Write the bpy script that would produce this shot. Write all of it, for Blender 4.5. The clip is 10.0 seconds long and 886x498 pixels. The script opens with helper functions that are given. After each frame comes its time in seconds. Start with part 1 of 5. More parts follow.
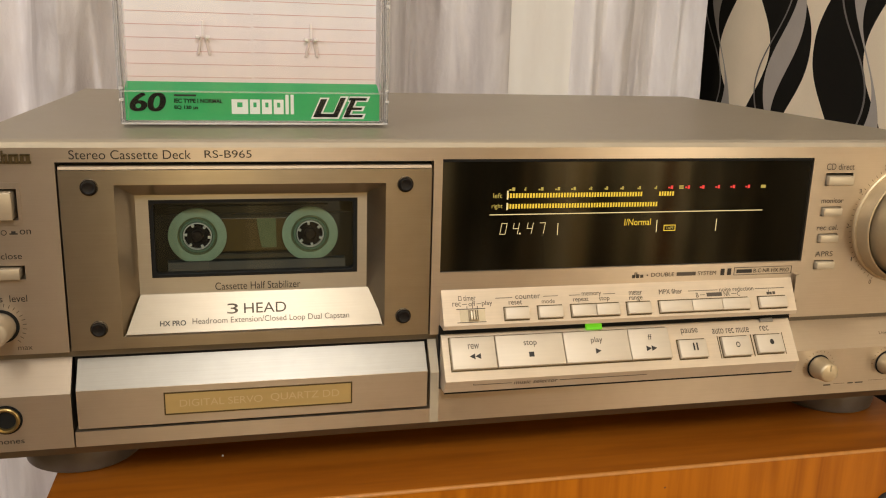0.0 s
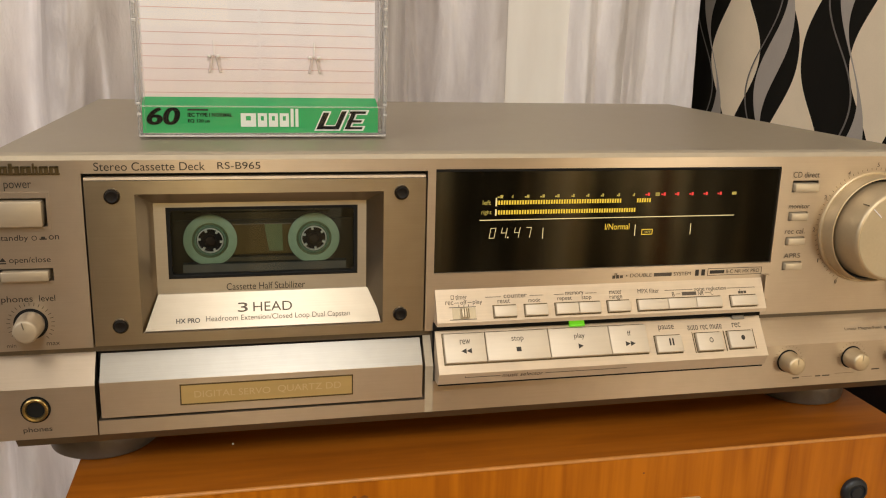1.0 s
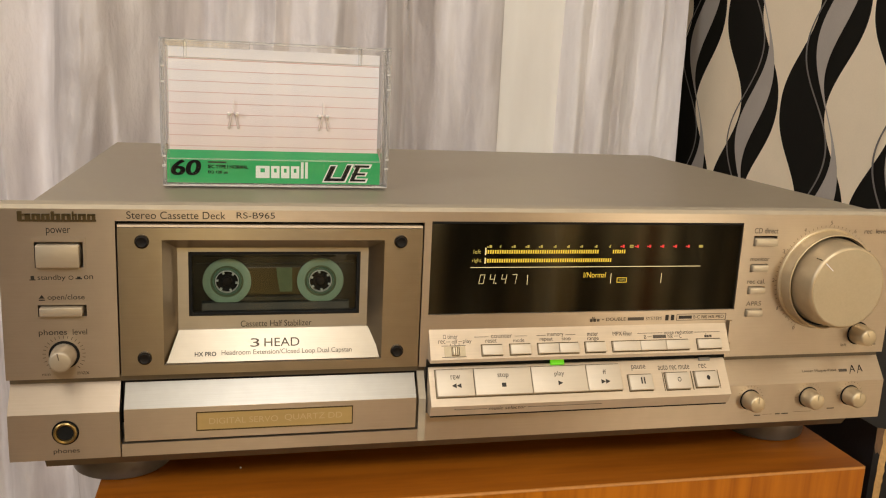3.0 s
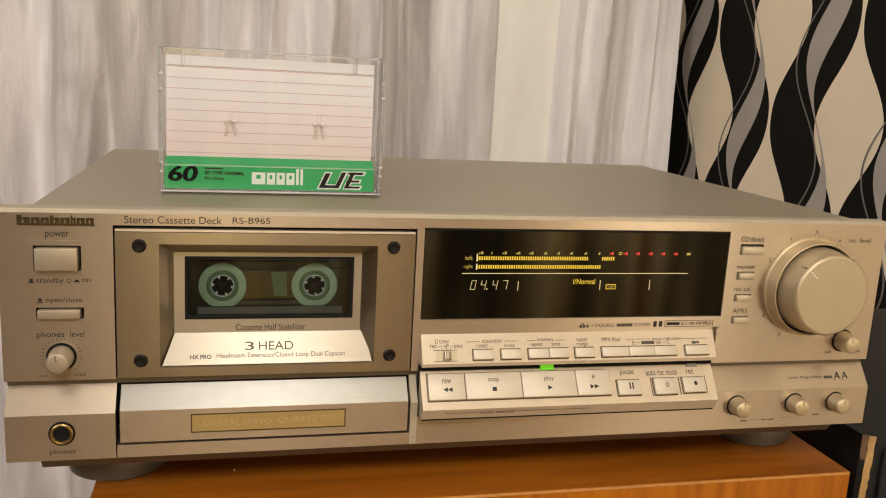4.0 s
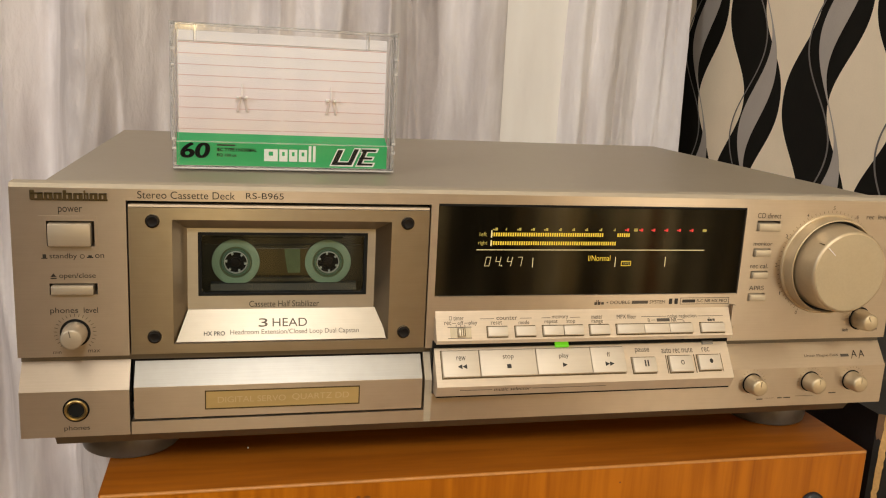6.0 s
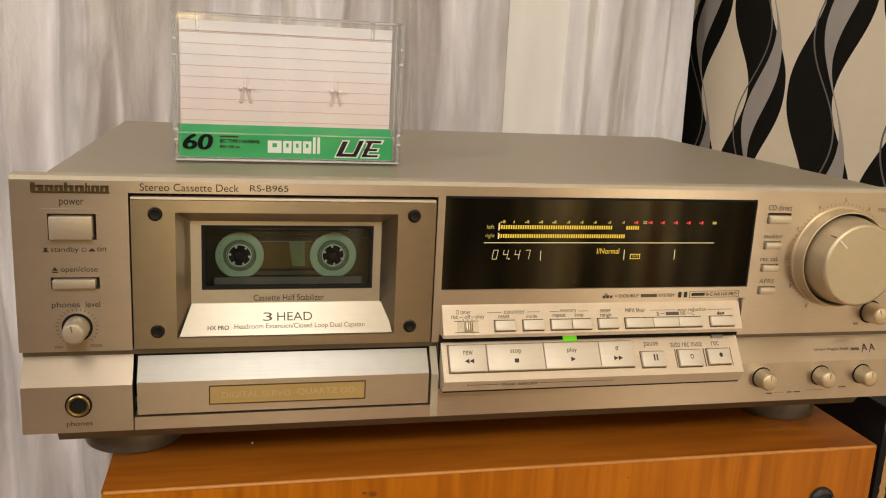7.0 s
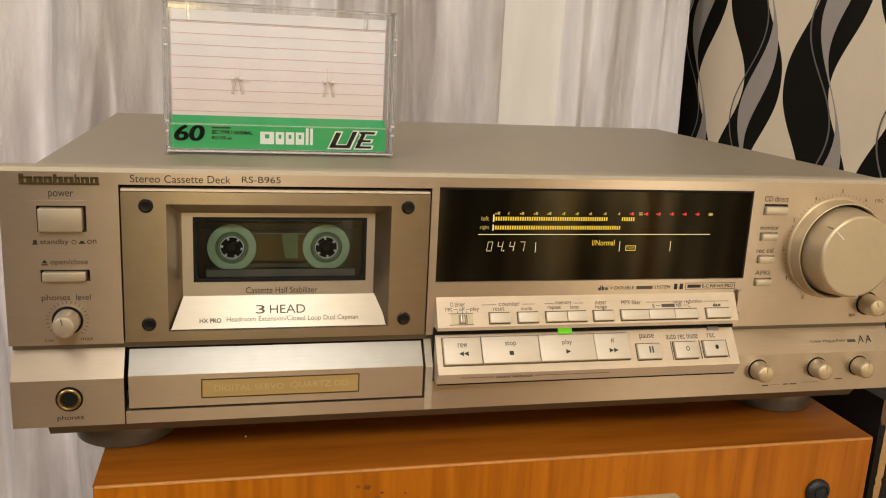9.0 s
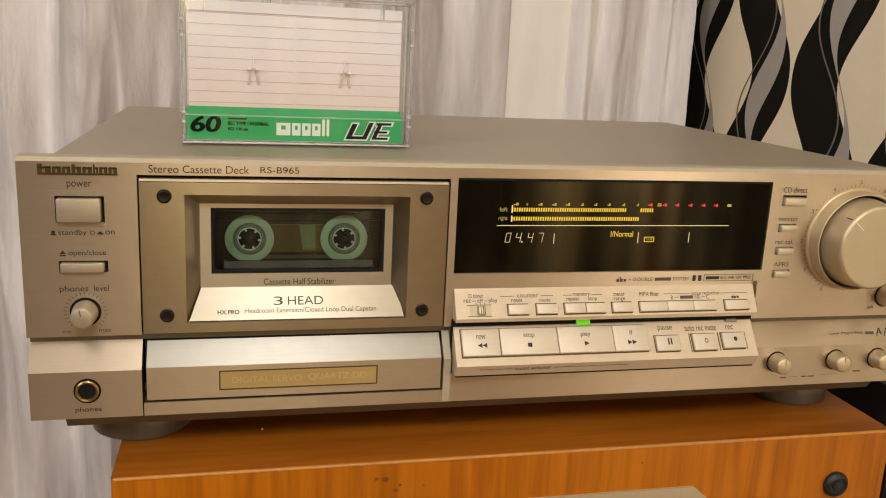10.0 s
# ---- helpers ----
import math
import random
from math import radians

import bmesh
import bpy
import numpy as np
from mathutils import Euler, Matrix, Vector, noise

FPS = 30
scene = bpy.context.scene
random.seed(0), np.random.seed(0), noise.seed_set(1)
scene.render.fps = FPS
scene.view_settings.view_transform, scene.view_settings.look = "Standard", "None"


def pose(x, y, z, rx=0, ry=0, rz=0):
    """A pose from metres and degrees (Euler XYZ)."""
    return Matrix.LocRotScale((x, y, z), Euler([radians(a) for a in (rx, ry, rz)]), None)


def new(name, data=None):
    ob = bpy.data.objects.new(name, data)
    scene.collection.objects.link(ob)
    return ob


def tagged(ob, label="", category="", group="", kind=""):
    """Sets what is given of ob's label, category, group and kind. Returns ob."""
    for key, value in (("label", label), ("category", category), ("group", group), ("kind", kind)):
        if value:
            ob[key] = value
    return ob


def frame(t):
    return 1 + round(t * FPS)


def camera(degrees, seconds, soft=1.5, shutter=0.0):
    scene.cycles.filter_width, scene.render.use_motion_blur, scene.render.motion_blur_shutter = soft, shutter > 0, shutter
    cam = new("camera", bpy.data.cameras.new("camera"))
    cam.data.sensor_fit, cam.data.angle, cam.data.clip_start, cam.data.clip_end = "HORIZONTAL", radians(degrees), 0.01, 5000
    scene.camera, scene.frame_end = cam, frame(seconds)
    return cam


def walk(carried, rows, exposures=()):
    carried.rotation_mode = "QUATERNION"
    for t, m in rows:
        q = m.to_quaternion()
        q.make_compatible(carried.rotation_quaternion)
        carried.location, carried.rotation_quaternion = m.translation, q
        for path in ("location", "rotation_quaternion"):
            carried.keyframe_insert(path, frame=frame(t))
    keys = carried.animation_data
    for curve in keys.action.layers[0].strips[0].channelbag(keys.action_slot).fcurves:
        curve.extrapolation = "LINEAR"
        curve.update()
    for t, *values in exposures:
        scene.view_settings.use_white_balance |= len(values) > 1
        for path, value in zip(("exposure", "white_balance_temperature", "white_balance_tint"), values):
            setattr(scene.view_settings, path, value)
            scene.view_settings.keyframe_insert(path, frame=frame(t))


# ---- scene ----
cam = camera(54.45, 10.0, soft=1.1)
ROWS = [
    (0.0, -0.1049, -0.3130, 0.8751, 75.8355, -1.6208, -12.5123),
    (0.5, -0.1066, -0.3257, 0.8751, 75.9646, -1.5491, -12.3736),
    (1.0, -0.1078, -0.3395, 0.8831, 75.8396, -1.5177, -12.4641),
    (1.5, -0.1143, -0.3534, 0.8846, 76.1228, -1.6038, -12.5681),
    (2.0, -0.1154, -0.3590, 0.8867, 76.5179, -1.9059, -12.6892),
    (2.5, -0.1170, -0.3684, 0.8915, 77.3112, -2.2509, -12.6925),
    (3.0, -0.1175, -0.3746, 0.8983, 77.9205, -2.6781, -12.7917),
    (4.5, -0.1197, -0.3833, 0.8977, 78.6794, -3.1298, -13.1369),
    (5.0, -0.1213, -0.3825, 0.8952, 78.4203, -3.1067, -13.0523),
    (5.5, -0.1202, -0.3820, 0.8924, 78.1749, -2.9494, -12.7316),
    (7.0, -0.1228, -0.3734, 0.8908, 77.2694, -2.8675, -12.7012),
    (7.5, -0.1191, -0.3709, 0.8905, 77.1728, -2.8353, -12.7630),
    (8.0, -0.1187, -0.3675, 0.8885, 77.1183, -2.8274, -12.9964),
    (8.5, -0.1198, -0.3692, 0.8883, 77.1388, -2.7950, -13.0276),
    (9.0, -0.1210, -0.3707, 0.8895, 76.8328, -2.8280, -12.9493),
    (9.5, -0.1227, -0.3721, 0.8865, 76.8375, -2.8386, -12.8996),
    (10.0, -0.1283, -0.3677, 0.8855, 76.7149, -2.7625, -12.9085),
]
walk(cam, [(t, pose(*row)) for t, *row in ROWS])

# ---- light ----
world = bpy.data.worlds.new("room_world")
scene.world = world
world.use_nodes = True
world.node_tree.nodes["Background"].inputs["Color"].default_value = (1.0, 0.86, 0.70, 1)
world.node_tree.nodes["Background"].inputs["Strength"].default_value = 0.05


def bulb(name, place, radius, watts, colour):
    data = bpy.data.lights.new(name, "POINT")
    data.shadow_soft_size, data.energy, data.color = radius, watts, colour
    ob = new(name, data)
    ob.location = place
    return ob


bulb("unseen_pendant_light", (-0.04, -1.50, 2.00), 0.17, 41.0, (1.0, 0.98, 0.94))
# Added fill bulb that brightens the papered wall from the left.
bulb("unseen_pendant_light", (-1.75, -1.20, 1.75), 0.21, 48.0, (1.0, 0.97, 0.93))
# Unseen amber bulb, set where it mirrors as the yellow glint on the plaque.
bulb("floor_lamp_light", (-0.18, -1.45, 0.98), 0.05, 4.2, (1.0, 0.74, 0.34))
# Added warm fill for the deck's right side and the facing wall.
bulb("right_fill_light", (0.95, -1.70, 0.88), 0.12, 16.0, (1.0, 0.88, 0.67))
scene.view_settings.exposure = 0.0

# ---- materials ----
MATS = {}


def material(name, colour, rough=0.5, metal=0.0, grain=None, var=0.0, bump=0.0, coat=0.0, stretch=(1, 1, 1), rough_var=0.0, spec=0.5, sheen=0.0, brushed=0.0):
    """A principled material; grain: noise scale per metre, stretched per axis, driving colour, roughness and bump."""
    if name in MATS:
        return MATS[name]
    m = bpy.data.materials.new(name)
    m.use_nodes = True
    nt = m.node_tree
    b = nt.nodes["Principled BSDF"]
    b.inputs["Base Color"].default_value = (*colour, 1)
    b.inputs["Roughness"].default_value = rough
    b.inputs["Metallic"].default_value = metal
    b.inputs["Coat Weight"].default_value = coat
    b.inputs["Coat Roughness"].default_value = 0.12
    b.inputs["Specular IOR Level"].default_value = spec
    if brushed:
        # brush lines run along x, so the gloss spreads upright
        up = nt.nodes.new("ShaderNodeCombineXYZ")
        up.inputs["Z"].default_value = 1.0
        nt.links.new(up.outputs["Vector"], b.inputs["Tangent"])
        b.inputs["Anisotropic"].default_value = brushed
    if sheen:
        b.inputs["Sheen Weight"].default_value = sheen
    if grain:
        co = nt.nodes.new("ShaderNodeTexCoord")
        mp = nt.nodes.new("ShaderNodeMapping")
        mp.inputs["Scale"].default_value = stretch
        nt.links.new(co.outputs["Object"], mp.inputs["Vector"])
        fine = nt.nodes.new("ShaderNodeTexNoise")
        fine.inputs["Scale"].default_value, fine.inputs["Detail"].default_value = grain, 6
        big = nt.nodes.new("ShaderNodeTexNoise")
        big.inputs["Scale"].default_value, big.inputs["Detail"].default_value = grain / 14, 3
        nt.links.new(mp.outputs["Vector"], fine.inputs["Vector"])
        nt.links.new(co.outputs["Object"], big.inputs["Vector"])
        add = nt.nodes.new("ShaderNodeMath")
        add.operation = "ADD"
        nt.links.new(fine.outputs["Fac"], add.inputs[0])
        nt.links.new(big.outputs["Fac"], add.inputs[1])
        if var:
            ramp = nt.nodes.new("ShaderNodeMapRange")
            ramp.inputs["From Min"].default_value, ramp.inputs["From Max"].default_value = 0.6, 1.4
            ramp.inputs["To Min"].default_value, ramp.inputs["To Max"].default_value = 1 - var, 1 + var
            mul = nt.nodes.new("ShaderNodeVectorMath")
            mul.operation = "SCALE"
            mul.inputs[0].default_value = colour
            nt.links.new(add.outputs[0], ramp.inputs["Value"])
            nt.links.new(ramp.outputs[0], mul.inputs["Scale"])
            nt.links.new(mul.outputs["Vector"], b.inputs["Base Color"])
        if rough_var:
            rr = nt.nodes.new("ShaderNodeMapRange")
            rr.inputs["From Min"].default_value, rr.inputs["From Max"].default_value = 0.6, 1.4
            rr.inputs["To Min"].default_value, rr.inputs["To Max"].default_value = rough - rough_var, rough + rough_var
            nt.links.new(add.outputs[0], rr.inputs["Value"])
            nt.links.new(rr.outputs[0], b.inputs["Roughness"])
        if bump:
            bp = nt.nodes.new("ShaderNodeBump")
            bp.inputs["Strength"].default_value, bp.inputs["Distance"].default_value = bump, 0.0004
            nt.links.new(fine.outputs["Fac"], bp.inputs["Height"])
            nt.links.new(bp.outputs["Normal"], b.inputs["Normal"])
    MATS[name] = m
    return m


def clear_plastic(name, tint, haze=0.0, rough=0.03):
    """Thin clear plastic: light passes, gloss rises towards grazing angles, and haze scatters a little."""
    m = bpy.data.materials.new(name)
    m.use_nodes = True
    nt = m.node_tree
    nt.nodes.remove(nt.nodes["Principled BSDF"])
    tr = nt.nodes.new("ShaderNodeBsdfTransparent")
    tr.inputs["Color"].default_value = (*tint, 1)
    df = nt.nodes.new("ShaderNodeBsdfDiffuse")
    df.inputs["Color"].default_value = (0.85, 0.83, 0.80, 1)
    body = nt.nodes.new("ShaderNodeMixShader")
    body.inputs[0].default_value = haze
    gl = nt.nodes.new("ShaderNodeBsdfGlossy")
    gl.inputs["Roughness"].default_value = rough
    fr = nt.nodes.new("ShaderNodeFresnel")
    fr.inputs["IOR"].default_value = 1.45
    mx = nt.nodes.new("ShaderNodeMixShader")
    nt.links.new(tr.outputs[0], body.inputs[1])
    nt.links.new(df.outputs[0], body.inputs[2])
    nt.links.new(fr.outputs[0], mx.inputs[0])
    nt.links.new(body.outputs[0], mx.inputs[1])
    nt.links.new(gl.outputs[0], mx.inputs[2])
    nt.links.new(mx.outputs[0], nt.nodes["Material Output"].inputs["Surface"])
    MATS[name] = m
    return m


def glow(name, colour, strength):
    m = bpy.data.materials.new(name)
    m.use_nodes = True
    b = m.node_tree.nodes["Principled BSDF"]
    b.inputs["Base Color"].default_value = (*(c * 0.3 for c in colour), 1)
    b.inputs["Emission Color"].default_value = (*colour, 1)
    b.inputs["Emission Strength"].default_value = strength
    MATS[name] = m
    return m


def wood(name, dark, light, across, rough):
    """Reddish veneer: long streaks along one axis with fine pores."""
    m = bpy.data.materials.new(name)
    m.use_nodes = True
    nt = m.node_tree
    b = nt.nodes["Principled BSDF"]
    co = nt.nodes.new("ShaderNodeTexCoord")
    mp = nt.nodes.new("ShaderNodeMapping")
    mp.inputs["Scale"].default_value = across
    nt.links.new(co.outputs["Object"], mp.inputs["Vector"])
    n1 = nt.nodes.new("ShaderNodeTexNoise")
    n1.inputs["Scale"].default_value, n1.inputs["Detail"].default_value, n1.inputs["Distortion"].default_value = 46, 8, 0.4
    n2 = nt.nodes.new("ShaderNodeTexNoise")
    n2.inputs["Scale"].default_value, n2.inputs["Detail"].default_value = 130, 4
    n3 = nt.nodes.new("ShaderNodeTexNoise")
    n3.inputs["Scale"].default_value, n3.inputs["Detail"].default_value = 7, 3
    for n in (n1, n2):
        nt.links.new(mp.outputs["Vector"], n.inputs["Vector"])
    nt.links.new(co.outputs["Object"], n3.inputs["Vector"])
    mix = nt.nodes.new("ShaderNodeMath")
    mix.operation = "MULTIPLY_ADD"
    mix.inputs[1].default_value = 0.5
    nt.links.new(n2.outputs["Fac"], mix.inputs[0])
    nt.links.new(n1.outputs["Fac"], mix.inputs[2])
    mix2 = nt.nodes.new("ShaderNodeMath")
    mix2.operation = "MULTIPLY_ADD"
    mix2.inputs[1].default_value = 0.22
    nt.links.new(n3.outputs["Fac"], mix2.inputs[0])
    nt.links.new(mix.outputs[0], mix2.inputs[2])
    ramp = nt.nodes.new("ShaderNodeValToRGB")
    ramp.color_ramp.elements[0].position, ramp.color_ramp.elements[0].color = 0.50, (*dark, 1)
    ramp.color_ramp.elements[1].position, ramp.color_ramp.elements[1].color = 1.12, (*light, 1)
    nt.links.new(mix2.outputs[0], ramp.inputs["Fac"])
    nt.links.new(ramp.outputs["Color"], b.inputs["Base Color"])
    b.inputs["Roughness"].default_value = rough
    b.inputs["Specular IOR Level"].default_value = 0.22
    bp = nt.nodes.new("ShaderNodeBump")
    bp.inputs["Strength"].default_value, bp.inputs["Distance"].default_value = 0.25, 0.0003
    nt.links.new(n2.outputs["Fac"], bp.inputs["Height"])
    nt.links.new(bp.outputs["Normal"], b.inputs["Normal"])
    MATS[name] = m
    return m


CHAMPAGNE = material("champagne_aluminium", (0.51, 0.425, 0.335), 0.37, 0.96, 2000, 0.05, 0.03, stretch=(0.02, 1, 1), rough_var=0.012, brushed=0.8)
CHAMPAGNE_DARK = material("door_aluminium", (0.40, 0.343, 0.265), 0.29, 1.0, 2000, 0.05, 0.03, stretch=(0.02, 1, 1), rough_var=0.012, brushed=0.8)
FRAME_METAL = material("window_frame_aluminium", (0.42, 0.375, 0.31), 0.36, 0.95, 2000, 0.05, 0.03, stretch=(0.02, 1, 1), rough_var=0.012, brushed=0.8)
COVER = material("painted_steel_cover", (0.33, 0.28, 0.205), 0.42, 0.35, 1400, 0.05, 0.10, rough_var=0.04)
SILVER = material("silver_aluminium", (0.37, 0.35, 0.315), 0.36, 0.8, 2000, 0.07, 0.04, stretch=(0.02, 1, 1), rough_var=0.02, brushed=0.8)
RAIL = material("satin_rail_and_dim_strip", (0.42, 0.36, 0.27), 0.62, 0.3, 2000, 0.06, 0.04, stretch=(0.02, 1, 1))
BRIGHT = material("polished_aluminium", (0.66, 0.555, 0.435), 0.43, 0.48, 2000, 0.07, 0.04, stretch=(0.02, 1, 1), rough_var=0.02, brushed=0.8)
PLAQUE_METAL = material("plaque_aluminium", (0.37, 0.32, 0.25), 0.36, 0.72, 2000, 0.06, 0.04, stretch=(0.02, 1, 1), rough_var=0.02, brushed=0.85)
BUTTON_LIGHT = material("pale_button", (0.60, 0.525, 0.425), 0.52, 0.4, 900, 0.04, 0.03, stretch=(0.05, 1, 1))
BUTTON_TAN_DIM = material("tan_button_and_dim_knob", (0.41, 0.345, 0.26), 0.46, 0.5, 900, 0.04, 0.03, stretch=(0.05, 1, 1))
BUTTON = material("champagne_button", (0.54, 0.46, 0.34), 0.42, 0.45, 900, 0.04, 0.03, stretch=(0.05, 1, 1))
KNOB = material("turned_knob_aluminium", (0.60, 0.49, 0.325), 0.44, 0.72, 700, 0.04, 0.03)
KNOB_FACE = material("knob_face", (0.47, 0.39, 0.265), 0.5, 0.55, 900, 0.05, 0.04)
BLACK = material("matt_black", (0.008, 0.008, 0.008), 0.6, spec=0.15)
BLACK_METAL = material("black_screw_metal", (0.15, 0.125, 0.095), 0.22, 0.85, 900, 0.2, 0.1)
CHASSIS = material("bronze_grey_chassis", (0.16, 0.13, 0.095), 0.5, 0.4, 600, 0.08)
FOOT = material("grey_foot_plastic", (0.14, 0.125, 0.11), 0.36, 0.5, 500, 0.06, 0.05)
GLASS_BLACK = material("smoked_display_glass", (0.003, 0.0025, 0.0015), 0.07, 0.0, spec=1.0)
GOLD = material("gold_plate", (0.60, 0.45, 0.20), 0.40, 0.65, 700, 0.06, 0.05, stretch=(0.05, 1, 1))
GOLD_PRINT = material("gold_relief", (0.70, 0.57, 0.32), 0.4, 0.6)
PRINT = material("grey_brown_print", (0.075, 0.058, 0.042), 0.6)
PRINT_DARK = material("black_print", (0.018, 0.014, 0.011), 0.55)
BADGE = material("dark_gold_badge", (0.10, 0.07, 0.03), 0.35, 0.6)
VFD = glow("yellow_segments", (1.0, 0.66, 0.05), 0.6)
VFD_PALE = glow("pale_segments", (1.0, 0.80, 0.38), 0.62)
VFD_RED = glow("red_segments", (1.0, 0.05, 0.04), 0.6)
VFD_DIM = glow("dim_yellow_segments", (0.8, 0.62, 0.12), 0.3)
GREEN_LED = glow("green_lamp", (0.22, 0.85, 0.02), 0.52)
LED_OFF = material("unlit_lamp", (0.22, 0.2, 0.17), 0.3)
JACK_GOLD = material("brass_ring", (0.30, 0.21, 0.08), 0.32, 0.9)
SHELL = material("smoked_cassette_shell", (0.011, 0.011, 0.007), 0.35, 0.0, 300, 0.25)
TAPE_BROWN = material("brown_tape_window", (0.050, 0.034, 0.008), 0.4, 0, 200, 0.2)
LEADER = material("pale_green_reel", (0.17, 0.255, 0.18), 0.35, 0.0, 500, 0.10)
LEADER_DARK = material("green_reel_groove", (0.075, 0.105, 0.05), 0.45, 0, 300, 0.2)
REEL_RING = material("clear_green_ring", (0.075, 0.13, 0.09), 0.25)
SPINDLE = material("dark_spindle_plastic", (0.008, 0.006, 0.005), 0.5, spec=0.2)
HUB = material("ivory_hub", (0.34, 0.37, 0.33), 0.3)
SHELL_EDGE = material("blue_grey_head_cover", (0.013, 0.016, 0.015), 0.3, 0, 200, 0.2)
CLEAR = clear_plastic("clear_polystyrene", (0.995, 0.995, 0.99), 0.004)
# White haze puts the bright highlight lines of clear edges into the plastic.
CLEAR_EDGE = clear_plastic("clear_polystyrene_edge", (0.96, 0.955, 0.945), 0.16, 0.05)
PRONG = material("pale_polystyrene_prong", (0.88, 0.82, 0.81), 0.12)
# Darker tone that paints the tape stop's shadow on the card.
STOP_SHADOW = material("pinkish_stop_shadow", (0.66, 0.54, 0.53), 0.3)
PRONG_WHITE = clear_plastic("moulded_edge_plastic", (0.95, 0.93, 0.91), 0.32, 0.05)
WINDOW = clear_plastic("tape_window_glass", (0.80, 0.82, 0.78))
def card_material():
    """White card whose pink tone deepens towards its lower edge."""
    m = bpy.data.materials.new("index_card")
    m.use_nodes = True
    nt = m.node_tree
    b = nt.nodes["Principled BSDF"]
    co = nt.nodes.new("ShaderNodeTexCoord")
    xyz = nt.nodes.new("ShaderNodeSeparateXYZ")
    nt.links.new(co.outputs["Object"], xyz.inputs[0])
    rng = nt.nodes.new("ShaderNodeMapRange")
    rng.inputs["From Min"].default_value, rng.inputs["From Max"].default_value = 0.012, 0.05
    nt.links.new(xyz.outputs["Z"], rng.inputs["Value"])
    ramp = nt.nodes.new("ShaderNodeValToRGB")
    ramp.color_ramp.elements[0].color = (0.84, 0.65, 0.65, 1)
    ramp.color_ramp.elements[1].color = (0.86, 0.82, 0.84, 1)
    nt.links.new(rng.outputs[0], ramp.inputs["Fac"])
    nt.links.new(ramp.outputs["Color"], b.inputs["Base Color"])
    b.inputs["Roughness"].default_value = 0.75
    return m


CARD = card_material()
CARD_LINE = material("red_card_rule", (0.68, 0.38, 0.37), 0.8)
CARD_FOLD = material("white_card_flap", (0.80, 0.77, 0.79), 0.7)
GREEN = material("green_spine_card", (0.020, 0.40, 0.13), 0.38, 0, 120, 0.04)
WHITE_PRINT = material("white_print", (0.82, 0.83, 0.80), 0.5)
WOOD_FRONT = wood("cherry_veneer_front", (0.225, 0.057, 0.001), (0.42, 0.130, 0.004), (2.8, 1.0, 0.13), 0.36)
WOOD_TOP = wood("cherry_veneer_top", (0.15, 0.038, 0.003), (0.29, 0.088, 0.007), (0.16, 1.6, 1.0), 0.30)
WOOD_EDGE = material("worn_veneer_edge", (0.42, 0.17, 0.03), 0.4, 0, 300, 0.2)
KNOT = material("veneer_knot", (0.19, 0.052, 0.004), 0.45, 0, 300, 0.3)
BOLT = material("black_bolt", (0.02, 0.022, 0.026), 0.4, 0.3, 500, 0.2, 0.2)
CREAM = material("cream_metal_plate", (0.50, 0.42, 0.28), 0.45, 0.4, 400, 0.06)
VINYL = material("black_vinyl_wrap", (0.012, 0.012, 0.013), 0.5, 0, 500, 0.2, 0.25, spec=0.3)
BROWN_BOARD = material("brown_broken_board", (0.16, 0.09, 0.045), 0.8, 0, 400, 0.25, 0.5)
VINYL_FRONT = material("black_cloth_front", (0.010, 0.010, 0.011), 0.85, 0, 900, 0.3, 0.3)
CHIP = material("raw_chipboard", (0.55, 0.34, 0.13), 0.8, 0, 500, 0.25, 0.6)
PLASTER = material("painted_plaster", (0.86, 0.79, 0.68), 0.85, 0, 60, 0.03, 0.1)
PLASTER_PALE = material("cream_plaster", (0.80, 0.72, 0.58), 0.8, 0, 60, 0.03, 0.1)
# Dark colour set to keep reflections on the deck's left dim.
PLASTER_DARK = material("dark_reflection_plaster", (0.055, 0.046, 0.038), 0.85, 0, 60, 0.04, 0.1)
PLASTER_WHITE = material("white_ceiling_paint", (0.78, 0.75, 0.70), 0.85, 0, 60, 0.03, 0.1)
PAPER_BEIGE = material("beige_wallpaper", (0.90, 0.77, 0.58), 0.6, 0, 500, 0.03, 0.05)
PAPER_BLACK = material("black_wallpaper", (0.006, 0.005, 0.003), 0.75, 0, 500, 0.2, 0.08, spec=0.2)
PAPER_GREY = material("grey_wallpaper_band", (0.42, 0.38, 0.34), 0.45, 0, 500, 0.06, 0.05)
PAPER_LINE = material("dark_grey_wallpaper_line", (0.17, 0.155, 0.14), 0.45, 0, 500, 0.1, 0.05)
FLOOR = wood("oak_floor", (0.10, 0.055, 0.025), (0.26, 0.16, 0.08), (0.2, 1.5, 1.0), 0.45)
LAMP_SHADE = glow("lamp_globe_glass", (1.0, 0.945, 0.85), 1.5)
AMBER_SHADE = glow("amber_lamp_glass", (1.0, 0.72, 0.28), 1.2)
SHADE_CLOTH = glow("lamp_shade_cloth", (1.0, 0.74, 0.44), 1.2)


